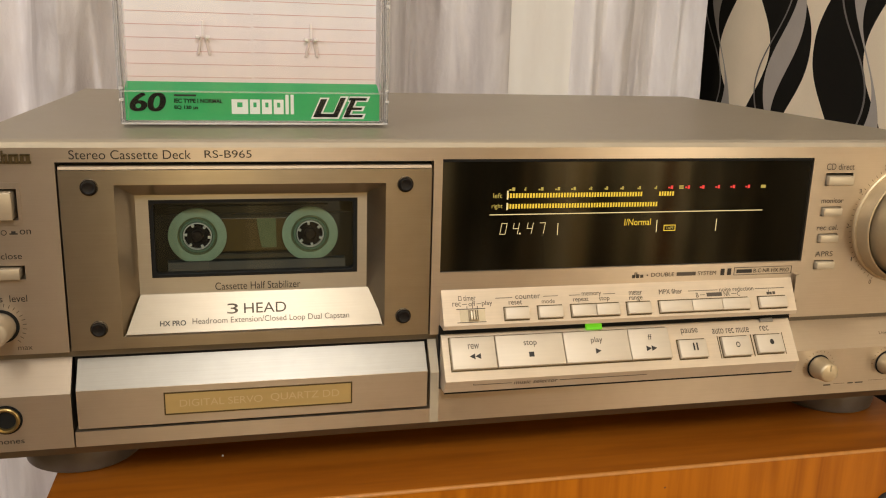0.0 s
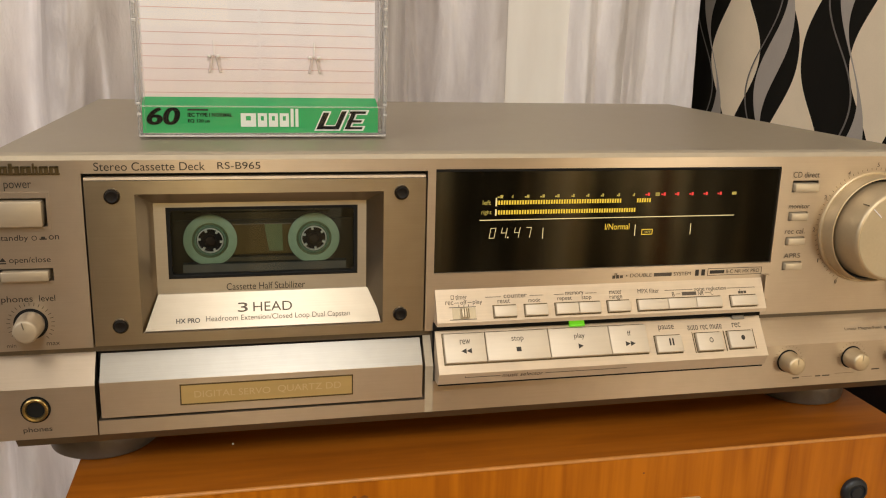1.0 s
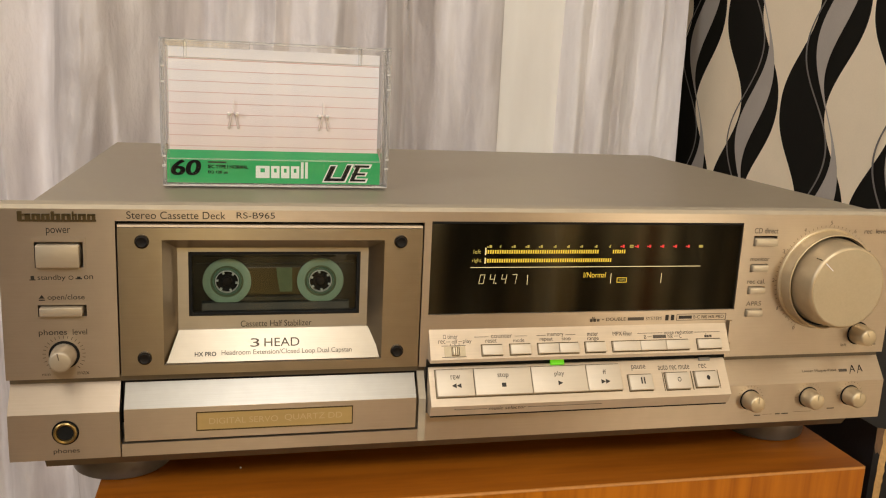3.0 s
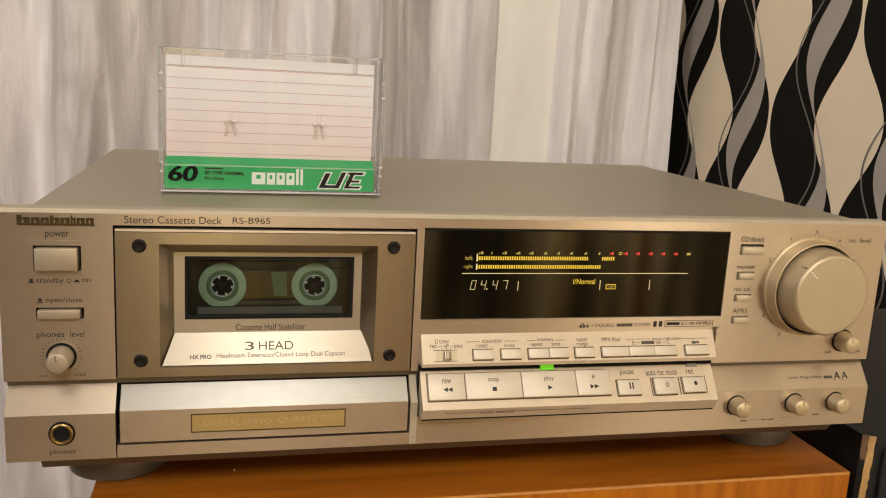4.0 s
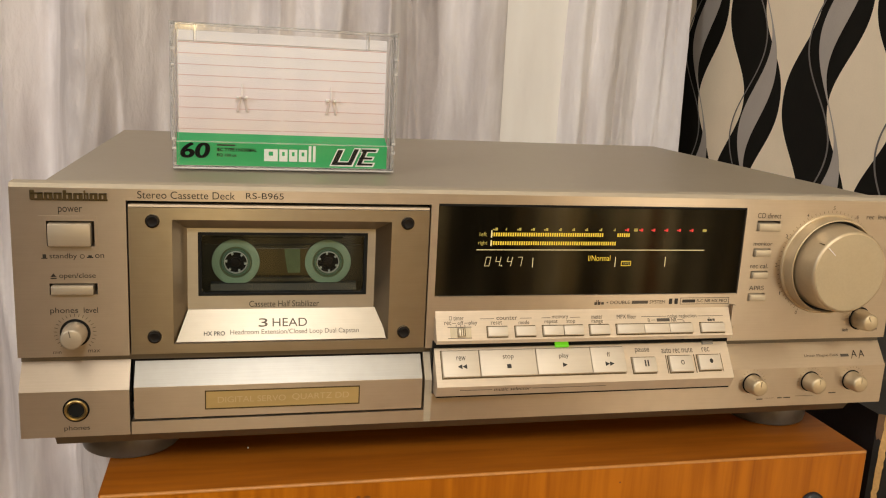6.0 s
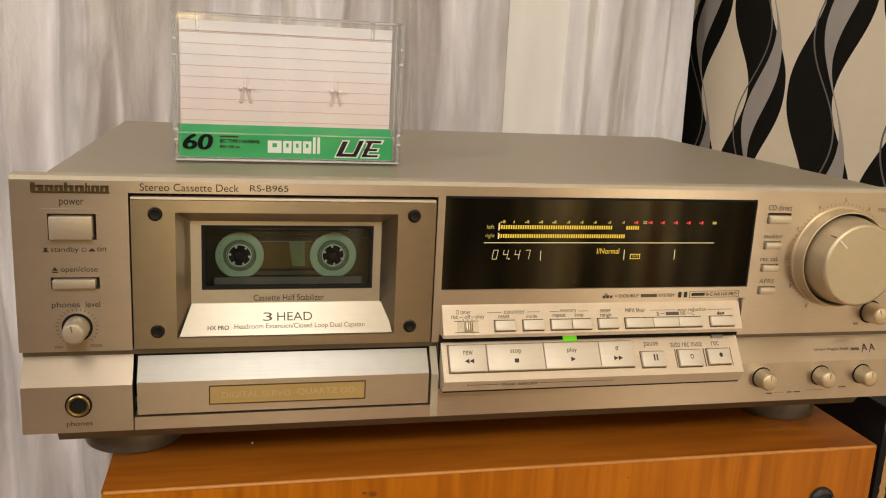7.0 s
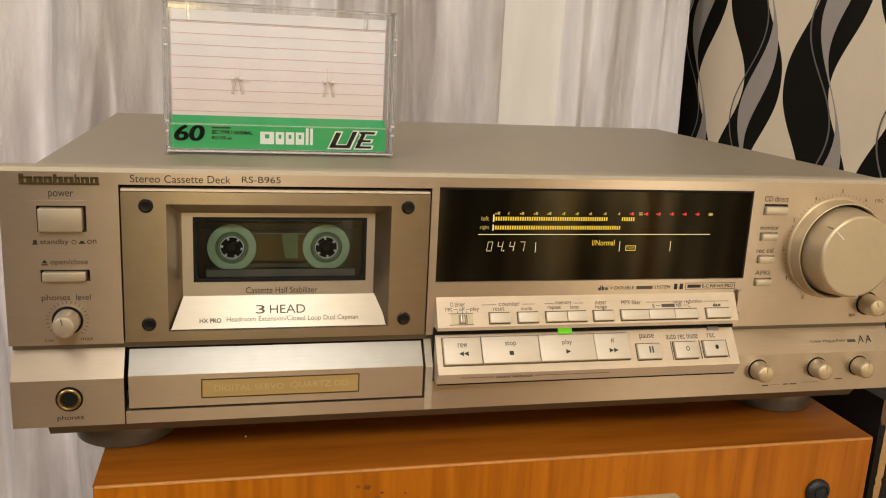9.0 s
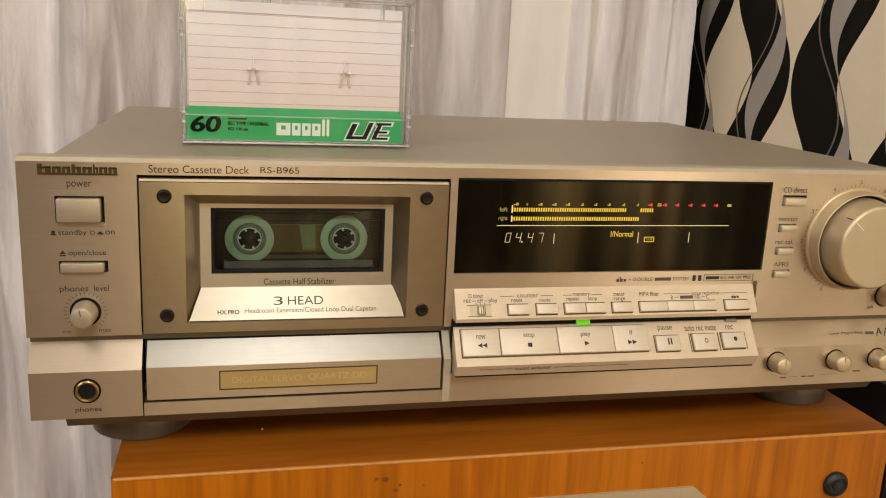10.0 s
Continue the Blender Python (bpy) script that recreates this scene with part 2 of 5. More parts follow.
def curtain_material(name, low, high, relief):
    """Crinkled sheer: long streaks of denser weave and a crushed relief."""
    m = bpy.data.materials.new(name)
    m.use_nodes = True
    nt = m.node_tree
    b = nt.nodes["Principled BSDF"]
    co = nt.nodes.new("ShaderNodeTexCoord")
    mp = nt.nodes.new("ShaderNodeMapping")
    mp.inputs["Scale"].default_value = (1, 1, 0.14)
    nt.links.new(co.outputs["Object"], mp.inputs["Vector"])
    streak = nt.nodes.new("ShaderNodeTexNoise")
    streak.inputs["Scale"].default_value, streak.inputs["Detail"].default_value = 22, 4
    nt.links.new(mp.outputs["Vector"], streak.inputs["Vector"])
    crush = nt.nodes.new("ShaderNodeTexNoise")
    crush.inputs["Scale"].default_value, crush.inputs["Detail"].default_value = 45, 6
    mp2 = nt.nodes.new("ShaderNodeMapping")
    mp2.inputs["Scale"].default_value = (1, 1, 0.45)
    nt.links.new(co.outputs["Object"], mp2.inputs["Vector"])
    nt.links.new(mp2.outputs["Vector"], crush.inputs["Vector"])
    ramp = nt.nodes.new("ShaderNodeValToRGB")
    ramp.color_ramp.elements[0].position, ramp.color_ramp.elements[0].color = 0.38, (*low, 1)
    ramp.color_ramp.elements[1].position, ramp.color_ramp.elements[1].color = 0.62, (*high, 1)
    nt.links.new(streak.outputs["Fac"], ramp.inputs["Fac"])
    nt.links.new(ramp.outputs["Color"], b.inputs["Base Color"])
    b.inputs["Roughness"].default_value = 0.6
    b.inputs["Sheen Weight"].default_value = 0.15
    bp = nt.nodes.new("ShaderNodeBump")
    bp.inputs["Strength"].default_value, bp.inputs["Distance"].default_value = relief, 0.006
    nt.links.new(crush.outputs["Fac"], bp.inputs["Height"])
    nt.links.new(bp.outputs["Normal"], b.inputs["Normal"])
    return m


# Brighter look of the curtain's middle and right is put into the fabric colours.
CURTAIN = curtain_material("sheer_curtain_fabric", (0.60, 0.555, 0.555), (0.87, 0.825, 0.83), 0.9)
CURTAIN_IVORY_BRIGHT = curtain_material("bright_ivory_curtain_fabric", (0.86, 0.82, 0.77), (0.93, 0.90, 0.85), 0.25)
CURTAIN_DENSE_BRIGHT = curtain_material("bright_gathered_curtain_fabric", (0.70, 0.65, 0.65), (0.88, 0.84, 0.84), 1.0)


def reflection_stripes():
    """Golden cloth with dark upright stripes of uneven width, added to show as bands in the display's reflection."""
    m = bpy.data.materials.new("reflection_stripes")
    m.use_nodes = True
    nt = m.node_tree
    b = nt.nodes["Principled BSDF"]
    co = nt.nodes.new("ShaderNodeTexCoord")
    mp = nt.nodes.new("ShaderNodeMapping")
    mp.inputs["Scale"].default_value = (1, 0.1, 0.05)
    n = nt.nodes.new("ShaderNodeTexNoise")
    n.inputs["Scale"].default_value, n.inputs["Detail"].default_value = 7, 1
    ramp = nt.nodes.new("ShaderNodeValToRGB")
    ramp.color_ramp.elements[0].position, ramp.color_ramp.elements[0].color = 0.42, (0.05, 0.035, 0.008, 1)
    ramp.color_ramp.elements[1].position, ramp.color_ramp.elements[1].color = 0.56, (0.80, 0.66, 0.38, 1)
    nt.links.new(co.outputs["Object"], mp.inputs["Vector"])
    nt.links.new(mp.outputs["Vector"], n.inputs["Vector"])
    nt.links.new(n.outputs["Fac"], ramp.inputs["Fac"])
    nt.links.new(ramp.outputs["Color"], b.inputs["Base Color"])
    b.inputs["Roughness"].default_value = 0.8
    return m


REFLECTION_CLOTH = reflection_stripes()

# ---- mesh helpers: millimetres in, metres out ----
MM = 0.001
ORIGIN = {}


FASCIA = set()


def spaced(bm):
    """Set a piece of the deck to its true place along the front: small ones move whole, long ones stretch."""
    def shift(x):
        return 3.1 * (1 - ((x - 5) / 215) ** 2)

    xs = [v.co.x for v in bm.verts]
    mid = shift((min(xs) + max(xs)) / 2)
    small = max(xs) - min(xs) < 60
    for v in bm.verts:
        v.co.x += mid if small else shift(v.co.x)


def part(name, bm, mat, parent=None, label="", smooth=0.0, weld=True):
    """Link a bmesh, made in world millimetres, as one mesh under its thing."""
    base = ORIGIN.get(parent, Vector((0, 0, 0)))
    if parent in FASCIA:
        spaced(bm)
    bmesh.ops.scale(bm, vec=(MM, MM, MM), verts=bm.verts)
    bmesh.ops.translate(bm, vec=-base, verts=bm.verts)
    if weld:
        bmesh.ops.remove_doubles(bm, verts=bm.verts, dist=1e-6)
    bmesh.ops.recalc_face_normals(bm, faces=bm.faces)
    if smooth:
        for f in bm.faces:
            f.smooth = True
        for e in bm.edges:
            if len(e.link_faces) == 2 and e.calc_face_angle(0) > radians(smooth):
                e.smooth = False
    me = bpy.data.meshes.new(name)
    bm.to_mesh(me)
    bm.free()
    me.materials.append(mat)
    ob = new(name, me)
    if parent:
        ob.parent = parent
        ORIGIN[ob] = base
        if parent in FASCIA:
            FASCIA.add(ob)
    if label:
        tagged(ob, label=label)
    return ob


def thing(name, x, y, z, label, category, group="", kind=""):
    ob = new(name)
    ob.location = (x * MM, y * MM, z * MM)
    ob.empty_display_size = 0.05
    ORIGIN[ob] = Vector(ob.location)
    return tagged(ob, label, category, group, kind)


def box(bm, x0, x1, y0, y1, z0, z1, bevel=0.0, segments=2):
    made = bmesh.ops.create_cube(bm, size=1.0)["verts"]
    for v in made:
        v.co = Vector(((x0 + x1) / 2 + v.co.x * (x1 - x0), (y0 + y1) / 2 + v.co.y * (y1 - y0), (z0 + z1) / 2 + v.co.z * (z1 - z0)))
    if bevel:
        edges = {e for v in made for e in v.link_edges}
        bmesh.ops.bevel(bm, geom=list(edges), offset=bevel, segments=segments, affect="EDGES", profile=0.5)
    return bm


def boxed(*a, **k):
    return box(bmesh.new(), *a, **k)


def prism(bm, outline, x0, x1):
    """A (y, z) outline drawn out from x0 to x1."""
    a = [bm.verts.new((x0, y, z)) for y, z in outline]
    b = [bm.verts.new((x1, y, z)) for y, z in outline]
    n = len(outline)
    for i in range(n):
        bm.faces.new((a[i], a[(i + 1) % n], b[(i + 1) % n], b[i]))
    bm.faces.new(a)
    bm.faces.new(b[::-1])
    return bm


def plate(bm, outline, y0, y1):
    """An (x, z) outline drawn out from y0 to y1."""
    a = [bm.verts.new((x, y0, z)) for x, z in outline]
    b = [bm.verts.new((x, y1, z)) for x, z in outline]
    n = len(outline)
    for i in range(n):
        bm.faces.new((a[i], a[(i + 1) % n], b[(i + 1) % n], b[i]))
    bm.faces.new(a)
    bm.faces.new(b[::-1])
    return bm


def lathe(bm, cx, cz, rings, seg=48, axis="y", cy=0.0, closed=True):
    """Turn (radius, y) rings round an axis that runs along y, or (radius, z) rings round an upright one."""
    loops = []
    for r, h in rings:
        loop = []
        for i in range(seg):
            a = 2 * math.pi * i / seg
            if axis == "y":
                loop.append(bm.verts.new((cx + r * math.cos(a), h, cz + r * math.sin(a))))
            else:
                loop.append(bm.verts.new((cx + r * math.cos(a), cy + r * math.sin(a), h)))
        loops.append(loop)
    for p, q in zip(loops, loops[1:]):
        for i in range(seg):
            bm.faces.new((p[i], p[(i + 1) % seg], q[(i + 1) % seg], q[i]))
    if closed:
        bm.faces.new(loops[0])
        bm.faces.new(loops[-1][::-1])
    return bm


def pierced(bm, x0, x1, z0, z1, y0, y1, holes):
    """A slab from y0 (front) to y1 with rectangular holes (x0, x1, z0, z1) right through it."""
    xs = sorted({x0, x1, *(v for h in holes for v in h[:2] if x0 <= v <= x1)})
    zs = sorted({z0, z1, *(v for h in holes for v in h[2:] if z0 <= v <= z1)})

    def solid(i, j):
        if not (0 <= i < len(xs) - 1 and 0 <= j < len(zs) - 1):
            return False
        cx, cz = (xs[i] + xs[i + 1]) / 2, (zs[j] + zs[j + 1]) / 2
        return not any(h[0] < cx < h[1] and h[2] < cz < h[3] for h in holes)

    def quad(*pts):
        bm.faces.new([bm.verts.new(p) for p in pts])

    for i in range(len(xs) - 1):
        for j in range(len(zs) - 1):
            if not solid(i, j):
                continue
            a, b, c, d = xs[i], xs[i + 1], zs[j], zs[j + 1]
            quad((a, y0, c), (b, y0, c), (b, y0, d), (a, y0, d))
            quad((a, y1, c), (a, y1, d), (b, y1, d), (b, y1, c))
            if not solid(i - 1, j):
                quad((a, y0, c), (a, y0, d), (a, y1, d), (a, y1, c))
            if not solid(i + 1, j):
                quad((b, y0, c), (b, y1, c), (b, y1, d), (b, y0, d))
            if not solid(i, j - 1):
                quad((a, y0, c), (a, y1, c), (b, y1, c), (b, y0, c))
            if not solid(i, j + 1):
                quad((a, y0, d), (b, y0, d), (b, y1, d), (a, y1, d))
    return bm


class Face:
    """A flat face that runs along x: local (x, h) with h taken up the slope from its lower edge."""

    def __init__(self, low, high):
        self.low = Vector((0, *low))
        self.up = (Vector((0, *high)) - self.low).normalized()
        self.out = Vector((0, -self.up.z, self.up.y))

    def at(self, x, z, lift=0.0):
        """The point of the face at height z, lifted off it."""
        k = (z - self.low.z) / self.up.z
        return Vector((x, self.low.y, self.low.z)) + self.up * k + self.out * lift

    def slab(self, bm, x0, x1, z0, z1, lift0, lift1, bevel=0.0):
        made = []
        for lift in (lift0, lift1):
            made.append([bm.verts.new(self.at(x, z, lift)) for x, z in ((x0, z0), (x1, z0), (x1, z1), (x0, z1))])
        a, b = made
        for i in range(4):
            bm.faces.new((a[i], a[(i + 1) % 4], b[(i + 1) % 4], b[i]))
        bm.faces.new(a)
        top = bm.faces.new(b[::-1])
        if bevel:
            bmesh.ops.bevel(bm, geom=list(top.edges), offset=bevel, segments=2, affect="EDGES", profile=0.5)
        return bm

    def poly(self, bm, pts, lift):
        bm.faces.new([bm.verts.new(self.at(x, z, lift)) for x, z in pts])
        return bm


def flat(y):
    return Face((y, 0.0), (y, 1000.0))


def letters(body, face, x0, x1, z0, z1, mat, parent, lift=0.15, slant=0.0, bold=0.0):
    """Printed words that fill the given box on a face."""
    cu = bpy.data.curves.new("lettering", "FONT")
    cu.body = body
    cu.shear, cu.offset = slant, bold
    ob = bpy.data.objects.new("lettering", cu)
    scene.collection.objects.link(ob)
    bpy.context.view_layer.update()
    me = bpy.data.meshes.new_from_object(ob.evaluated_get(bpy.context.evaluated_depsgraph_get()))
    bpy.data.objects.remove(ob)
    bm = bmesh.new()
    bm.from_mesh(me)
    bpy.data.meshes.remove(me)
    xs = [v.co.x for v in bm.verts]
    ys = [v.co.y for v in bm.verts]
    for v in bm.verts:
        u = x0 + (v.co.x - min(xs)) / (max(xs) - min(xs)) * (x1 - x0)
        w = z0 + (v.co.y - min(ys)) / (max(ys) - min(ys)) * (z1 - z0)
        v.co = face.at(u, w, lift)
    return part("lettering", bm, mat, parent, weld=False)


def bars(name, spans, face, mat, parent, lift=0.15, label=""):
    """Flat printed or lit strips: each an object of its own, long rows of tiny ones joined."""
    if len(spans) <= 20:
        return [strip(name, s, face, mat, parent, lift, label) for s in spans][0]
    bm = bmesh.new()
    for x0, x1, z0, z1 in spans:
        face.poly(bm, ((x0, z0), (x1, z0), (x1, z1), (x0, z1)), lift)
    return tagged(part(name, bm, mat, parent, label, weld=False), kind="stuff")


def strip(name, span, face, mat, parent, lift, label):
    x0, x1, z0, z1 = span
    return part(name, face.poly(bmesh.new(), ((x0, z0), (x1, z0), (x1, z1), (x0, z1)), lift), mat, parent, label, weld=False)


def disc(bm, face, cx, cz, r, lift, seg=28, inner=0.0):
    """A flat disc or ring on a face."""
    ring = [bm.verts.new(face.at(cx + r * math.cos(2 * math.pi * i / seg), cz + r * math.sin(2 * math.pi * i / seg), lift)) for i in range(seg)]
    if inner:
        hole = [bm.verts.new(face.at(cx + inner * math.cos(2 * math.pi * i / seg), cz + inner * math.sin(2 * math.pi * i / seg), lift)) for i in range(seg)]
        for i in range(seg):
            bm.faces.new((ring[i], ring[(i + 1) % seg], hole[(i + 1) % seg], hole[i]))
    else:
        bm.faces.new(ring)
    return bm


# ---- room ----
WALL_P, WALL_D = Vector((513.5, 731.9)), Vector((0.10453, -0.99452))
CORNER = WALL_P - WALL_D * 95
FAR = Vector((1740, -2200))


def slab_wall(name, a, b, thick, z0, z1, mat, label):
    """An upright wall from plan point a to b, its thickness to the right of that line."""
    d = (Vector(b) - Vector(a)).normalized()
    n = Vector((d.y, -d.x)) * thick
    pts = [Vector(a), Vector(b), Vector(b) + n, Vector(a) + n]
    bm = bmesh.new()
    lo = [bm.verts.new((p.x, p.y, z0)) for p in pts]
    hi = [bm.verts.new((p.x, p.y, z1)) for p in pts]
    for i in range(4):
        bm.faces.new((lo[i], lo[(i + 1) % 4], hi[(i + 1) % 4], hi[i]))
    bm.faces.new(lo)
    bm.faces.new(hi)
    return tagged(part(name, bm, mat), label, "wall", kind="structure")


tagged(part("floor", boxed(-2400, 1900, -2350, 950, -60, 0), FLOOR), "brown wooden floor of the living room", "floor", kind="structure")
tagged(part("ceiling", boxed(-2400, 1900, -2350, 950, 2450, 2530), PLASTER_WHITE), "white painted plaster ceiling over the room", "ceiling", kind="structure")
slab_wall("wall_north", (CORNER.x, CORNER.y), (-2300, CORNER.y), 100, 0, 2450, PLASTER, "pale painted wall behind the sheer curtain")
PAPER_END = WALL_P + WALL_D * 900
slab_wall("wall_east", (PAPER_END.x, PAPER_END.y), (CORNER.x, CORNER.y), 100, 0, 2450, PAPER_BLACK, "wall papered in black with beige and grey waves")
# Unseen walls: this one pale, the next two dark, to shape deck reflections.
slab_wall("wall_southeast", (FAR.x, FAR.y), (PAPER_END.x, PAPER_END.y), 100, 0, 2450, PLASTER_PALE, "unseen wall kept cream to brighten the deck's right")
slab_wall("wall_south", (-2300, -2200), (FAR.x + 10, -2200), 100, 0, 2450, PLASTER_DARK, "unseen facing wall kept dark for the deck's reflections")
slab_wall("wall_west", (-2300, CORNER.y), (-2300, -2200), 100, 0, 2450, PLASTER_DARK, "unseen side wall kept dark for the deck's reflections")


def on_wall(s, z, lift):
    p = WALL_P + WALL_D * s + Vector((-0.99452, -0.10453)) * lift
    return Vector((p.x, p.y, z))


def wallpaper():
    """Beige lenses in staggered columns, with grey bands that weave through the black between them."""
    pitch, period = 125.5, 242.0
    paper = bpy.data.objects["wall_east"]
    lens, band, line = bmesh.new(), bmesh.new(), bmesh.new()
    turn = 2 * math.pi / period

    def ribbon(bm_, mid, width, lift):
        prev = None
        for i in range(481):
            z = 1 + 2447 * i / 480
            m, w = mid(z), width(z)
            now = (bm_.verts.new(on_wall(m - w / 2, z, lift)), bm_.verts.new(on_wall(m + w / 2, z, lift)))
            if prev:
                bm_.faces.new((prev[0], prev[1], now[1], now[0]))
            prev = now

    for c in range(-1, 7):
        s0 = 25 + pitch * c - 3 * (c % 2)
        neck = 744.0 if c % 2 == 0 else 868.0
        ribbon(lens, lambda z: s0, lambda z: 5 + 95 * math.sin(math.pi * (((z - neck) / period) % 1)) ** 2.3, 0.5)
        if c < 0:
            continue
        # the grey strand to the left of this column, and a thin line beside it
        up = neck - 744.0
        ribbon(band, lambda z: s0 - 45 - 19.5 * math.cos(turn * (z - 922 - up)), lambda z: 2 + 36 * (0.5 + 0.5 * math.cos(turn * (z - 978 - up))) ** 1.4, 0.9)
        ribbon(line, lambda z: s0 - 66 - 26 * math.cos(turn * (z - 938 - up)), lambda z: 2.6, 1.2)
    part("beige_print", lens, PAPER_BEIGE, paper, "beige leaf shapes printed in staggered columns", weld=False)
    part("grey_band_print", band, PAPER_GREY, paper, "grey wavy bands", weld=False)
    part("grey_line_print", line, PAPER_LINE, paper, "thin dark grey wavy lines", weld=False)


wallpaper()


def curtain(x0, x1, y_mid, deep, seed, toward, fabric, label, pleat=1.0, crush=1.0, turn_back=0.0):
    """A gathered sheer from rail to floor with loose folds, sharp creases and crushed patches; its right edge may turn back."""
    rng = random.Random(seed)
    bm = bmesh.new()
    nx, nz = int((x1 - x0) / 1.8), 150
    waves = [(rng.uniform(150, 320), rng.uniform(0, 6.28), rng.uniform(9, 15)) for _ in range(4)] + [(rng.uniform(55, 120), rng.uniform(0, 6.28), rng.uniform(4, 8)) for _ in range(4)] + [(rng.uniform(22, 40), rng.uniform(0, 6.28), rng.uniform(0.8, 1.6)) for _ in range(3)]
    rows = []
    for j in range(nz + 1):
        z = 20 + 2330 * (j / nz)
        row = []
        for i in range(nx + 1):
            x = x0 + (x1 - x0) * i / nx
            y = 0.0
            sway = 9 * noise.noise(Vector((x / 150, z / 420, seed)))
            for lam, ph, amp in waves:
                drift = 0.22 * math.sin(z / 420 + ph * 2.3)
                y += amp * math.sin(2 * math.pi * (x + sway) * pleat / lam + ph + drift)
            crease = abs(noise.noise(Vector(((x + sway) * pleat / 60, z / 700, 1.7 + seed))))
            fine = abs(noise.noise(Vector(((x + sway) * pleat / 24, z / 300, 5.3 + seed))))
            patch = max(0.0, noise.noise(Vector((x / 90, z / 160, 2.2 + seed))) + 0.15)
            y += -16 * (1 - crease) ** 4 - 5 * crush * (1 - fine) ** 5 + 7 * crush * patch * noise.noise(Vector((x / 17, z / 26, 9.7)))
            if turn_back and x > x1 - 58:
                y = y * (1 - (x - x1 + 58) / 58 * 0.8) + turn_back * ((x - x1 + 58) / 58) * toward
            row.append(bm.verts.new((x + (sway * 0.5 if i in (0, nx) else 0), y_mid + y * deep * toward, z)))
        rows.append(row)
    for p, q in zip(rows, rows[1:]):
        for i in range(nx):
            bm.faces.new((p[i], p[i + 1], q[i + 1], q[i]))
    ob = thing("curtain", (x0 + x1) / 2, y_mid, 20, label, "curtain")
    cloth = part("cloth", bm, fabric, ob, smooth=80, weld=False)
    so = cloth.modifiers.new("thickness", "SOLIDIFY")
    so.thickness = 0.0006
    part("rail", boxed(x0 - 30, x1 + 5, y_mid - 13, y_mid + 12, 2345, 2362, 3), PLASTER_WHITE, ob, "white curtain rail")


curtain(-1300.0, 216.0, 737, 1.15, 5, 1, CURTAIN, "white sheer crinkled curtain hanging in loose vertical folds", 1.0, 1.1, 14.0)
# Flat width coloured paler for the bright patch between the folds.
curtain(202.0, 340.0, 748, 0.22, 21, 1, CURTAIN_IVORY_BRIGHT, "flat ivory curtain width, its brightness put into the cloth colour", 0.6, 0.2)
curtain(280.0, 473.0, 748, 0.62, 8, 1, CURTAIN_DENSE_BRIGHT, "dense white sheer curtain gathered into tight crushed pleats", 1.5, 1.5)
# Unseen sheet added so the display glass mirrors golden and dark bands.
curtain(-420.0, 1640.0, -2110, 1.7, 11, -1, REFLECTION_CLOTH, "unseen golden striped sheet added for the display's reflection", 1.2, 0.2)


def unseen_pendant_lamp(x, y, z):
    ob = thing("unseen_pendant_lamp", x, y, 2450, "unseen frosted glass pendant lamp hung from the ceiling for its light", "lamp", "pendant lamps")
    part("canopy", lathe(bmesh.new(), x, 0, [(55, 2450), (55, 2436), (40, 2425), (6, 2424)], 36, "z", y), PLASTER_WHITE, ob, smooth=40)
    part("cord", lathe(bmesh.new(), x, 0, [(4, 2424), (4, z + 210)], 12, "z", y), PLASTER_WHITE, ob, smooth=60)
    rings = [(215 * math.sin(radians(a)), z + 215 * math.cos(radians(a))) for a in range(12, 171, 8)]
    globe = part("globe", lathe(bmesh.new(), x, 0, rings, 40, "z", y), LAMP_SHADE, ob, "glowing frosted globe", smooth=60)
    globe.visible_shadow = False
    return ob


def floor_lamp():
    x, y = -180, -1450
    ob = thing("floor_lamp", x, y, 0, "slim floor lamp with a small amber glass shade", "lamp")
    part("stand", lathe(bmesh.new(), x, 0, [(120, 0), (120, 20), (12, 32), (10, 850), (24, 870)], 32, "z", y), BLACK_METAL, ob, smooth=40)
    shade = part("shade", lathe(bmesh.new(), x, 0, [(100, 880), (80, 1080)], 36, "z", y, closed=False), AMBER_SHADE, ob, "amber glass shade", smooth=60)
    shade.visible_shadow = False
    return ob


# Unseen lamp body added round the right fill bulb.
def fill_table_lamp():
    x, y = 950, -1700
    ob = thing("fill_table_lamp", x, y, 0, "unseen table lamp with cloth shade, added to warm the right side", "lamp")
    part("stand", lathe(bmesh.new(), x, 0, [(130, 0), (130, 25), (22, 40), (18, 730), (30, 750)], 32, "z", y), WOOD_TOP, ob, smooth=40)
    shade = part("shade", lathe(bmesh.new(), x, 0, [(150, 770), (105, 1040)], 40, "z", y, closed=False), SHADE_CLOTH, ob, "warm cloth shade", smooth=60)
    shade.visible_shadow = False
    return ob


unseen_pendant_lamp(-40, -1500, 2000)
# Second pendant is an added body for the left fill bulb.
unseen_pendant_lamp(-1750, -1200, 1750)
fill_table_lamp()
floor_lamp()


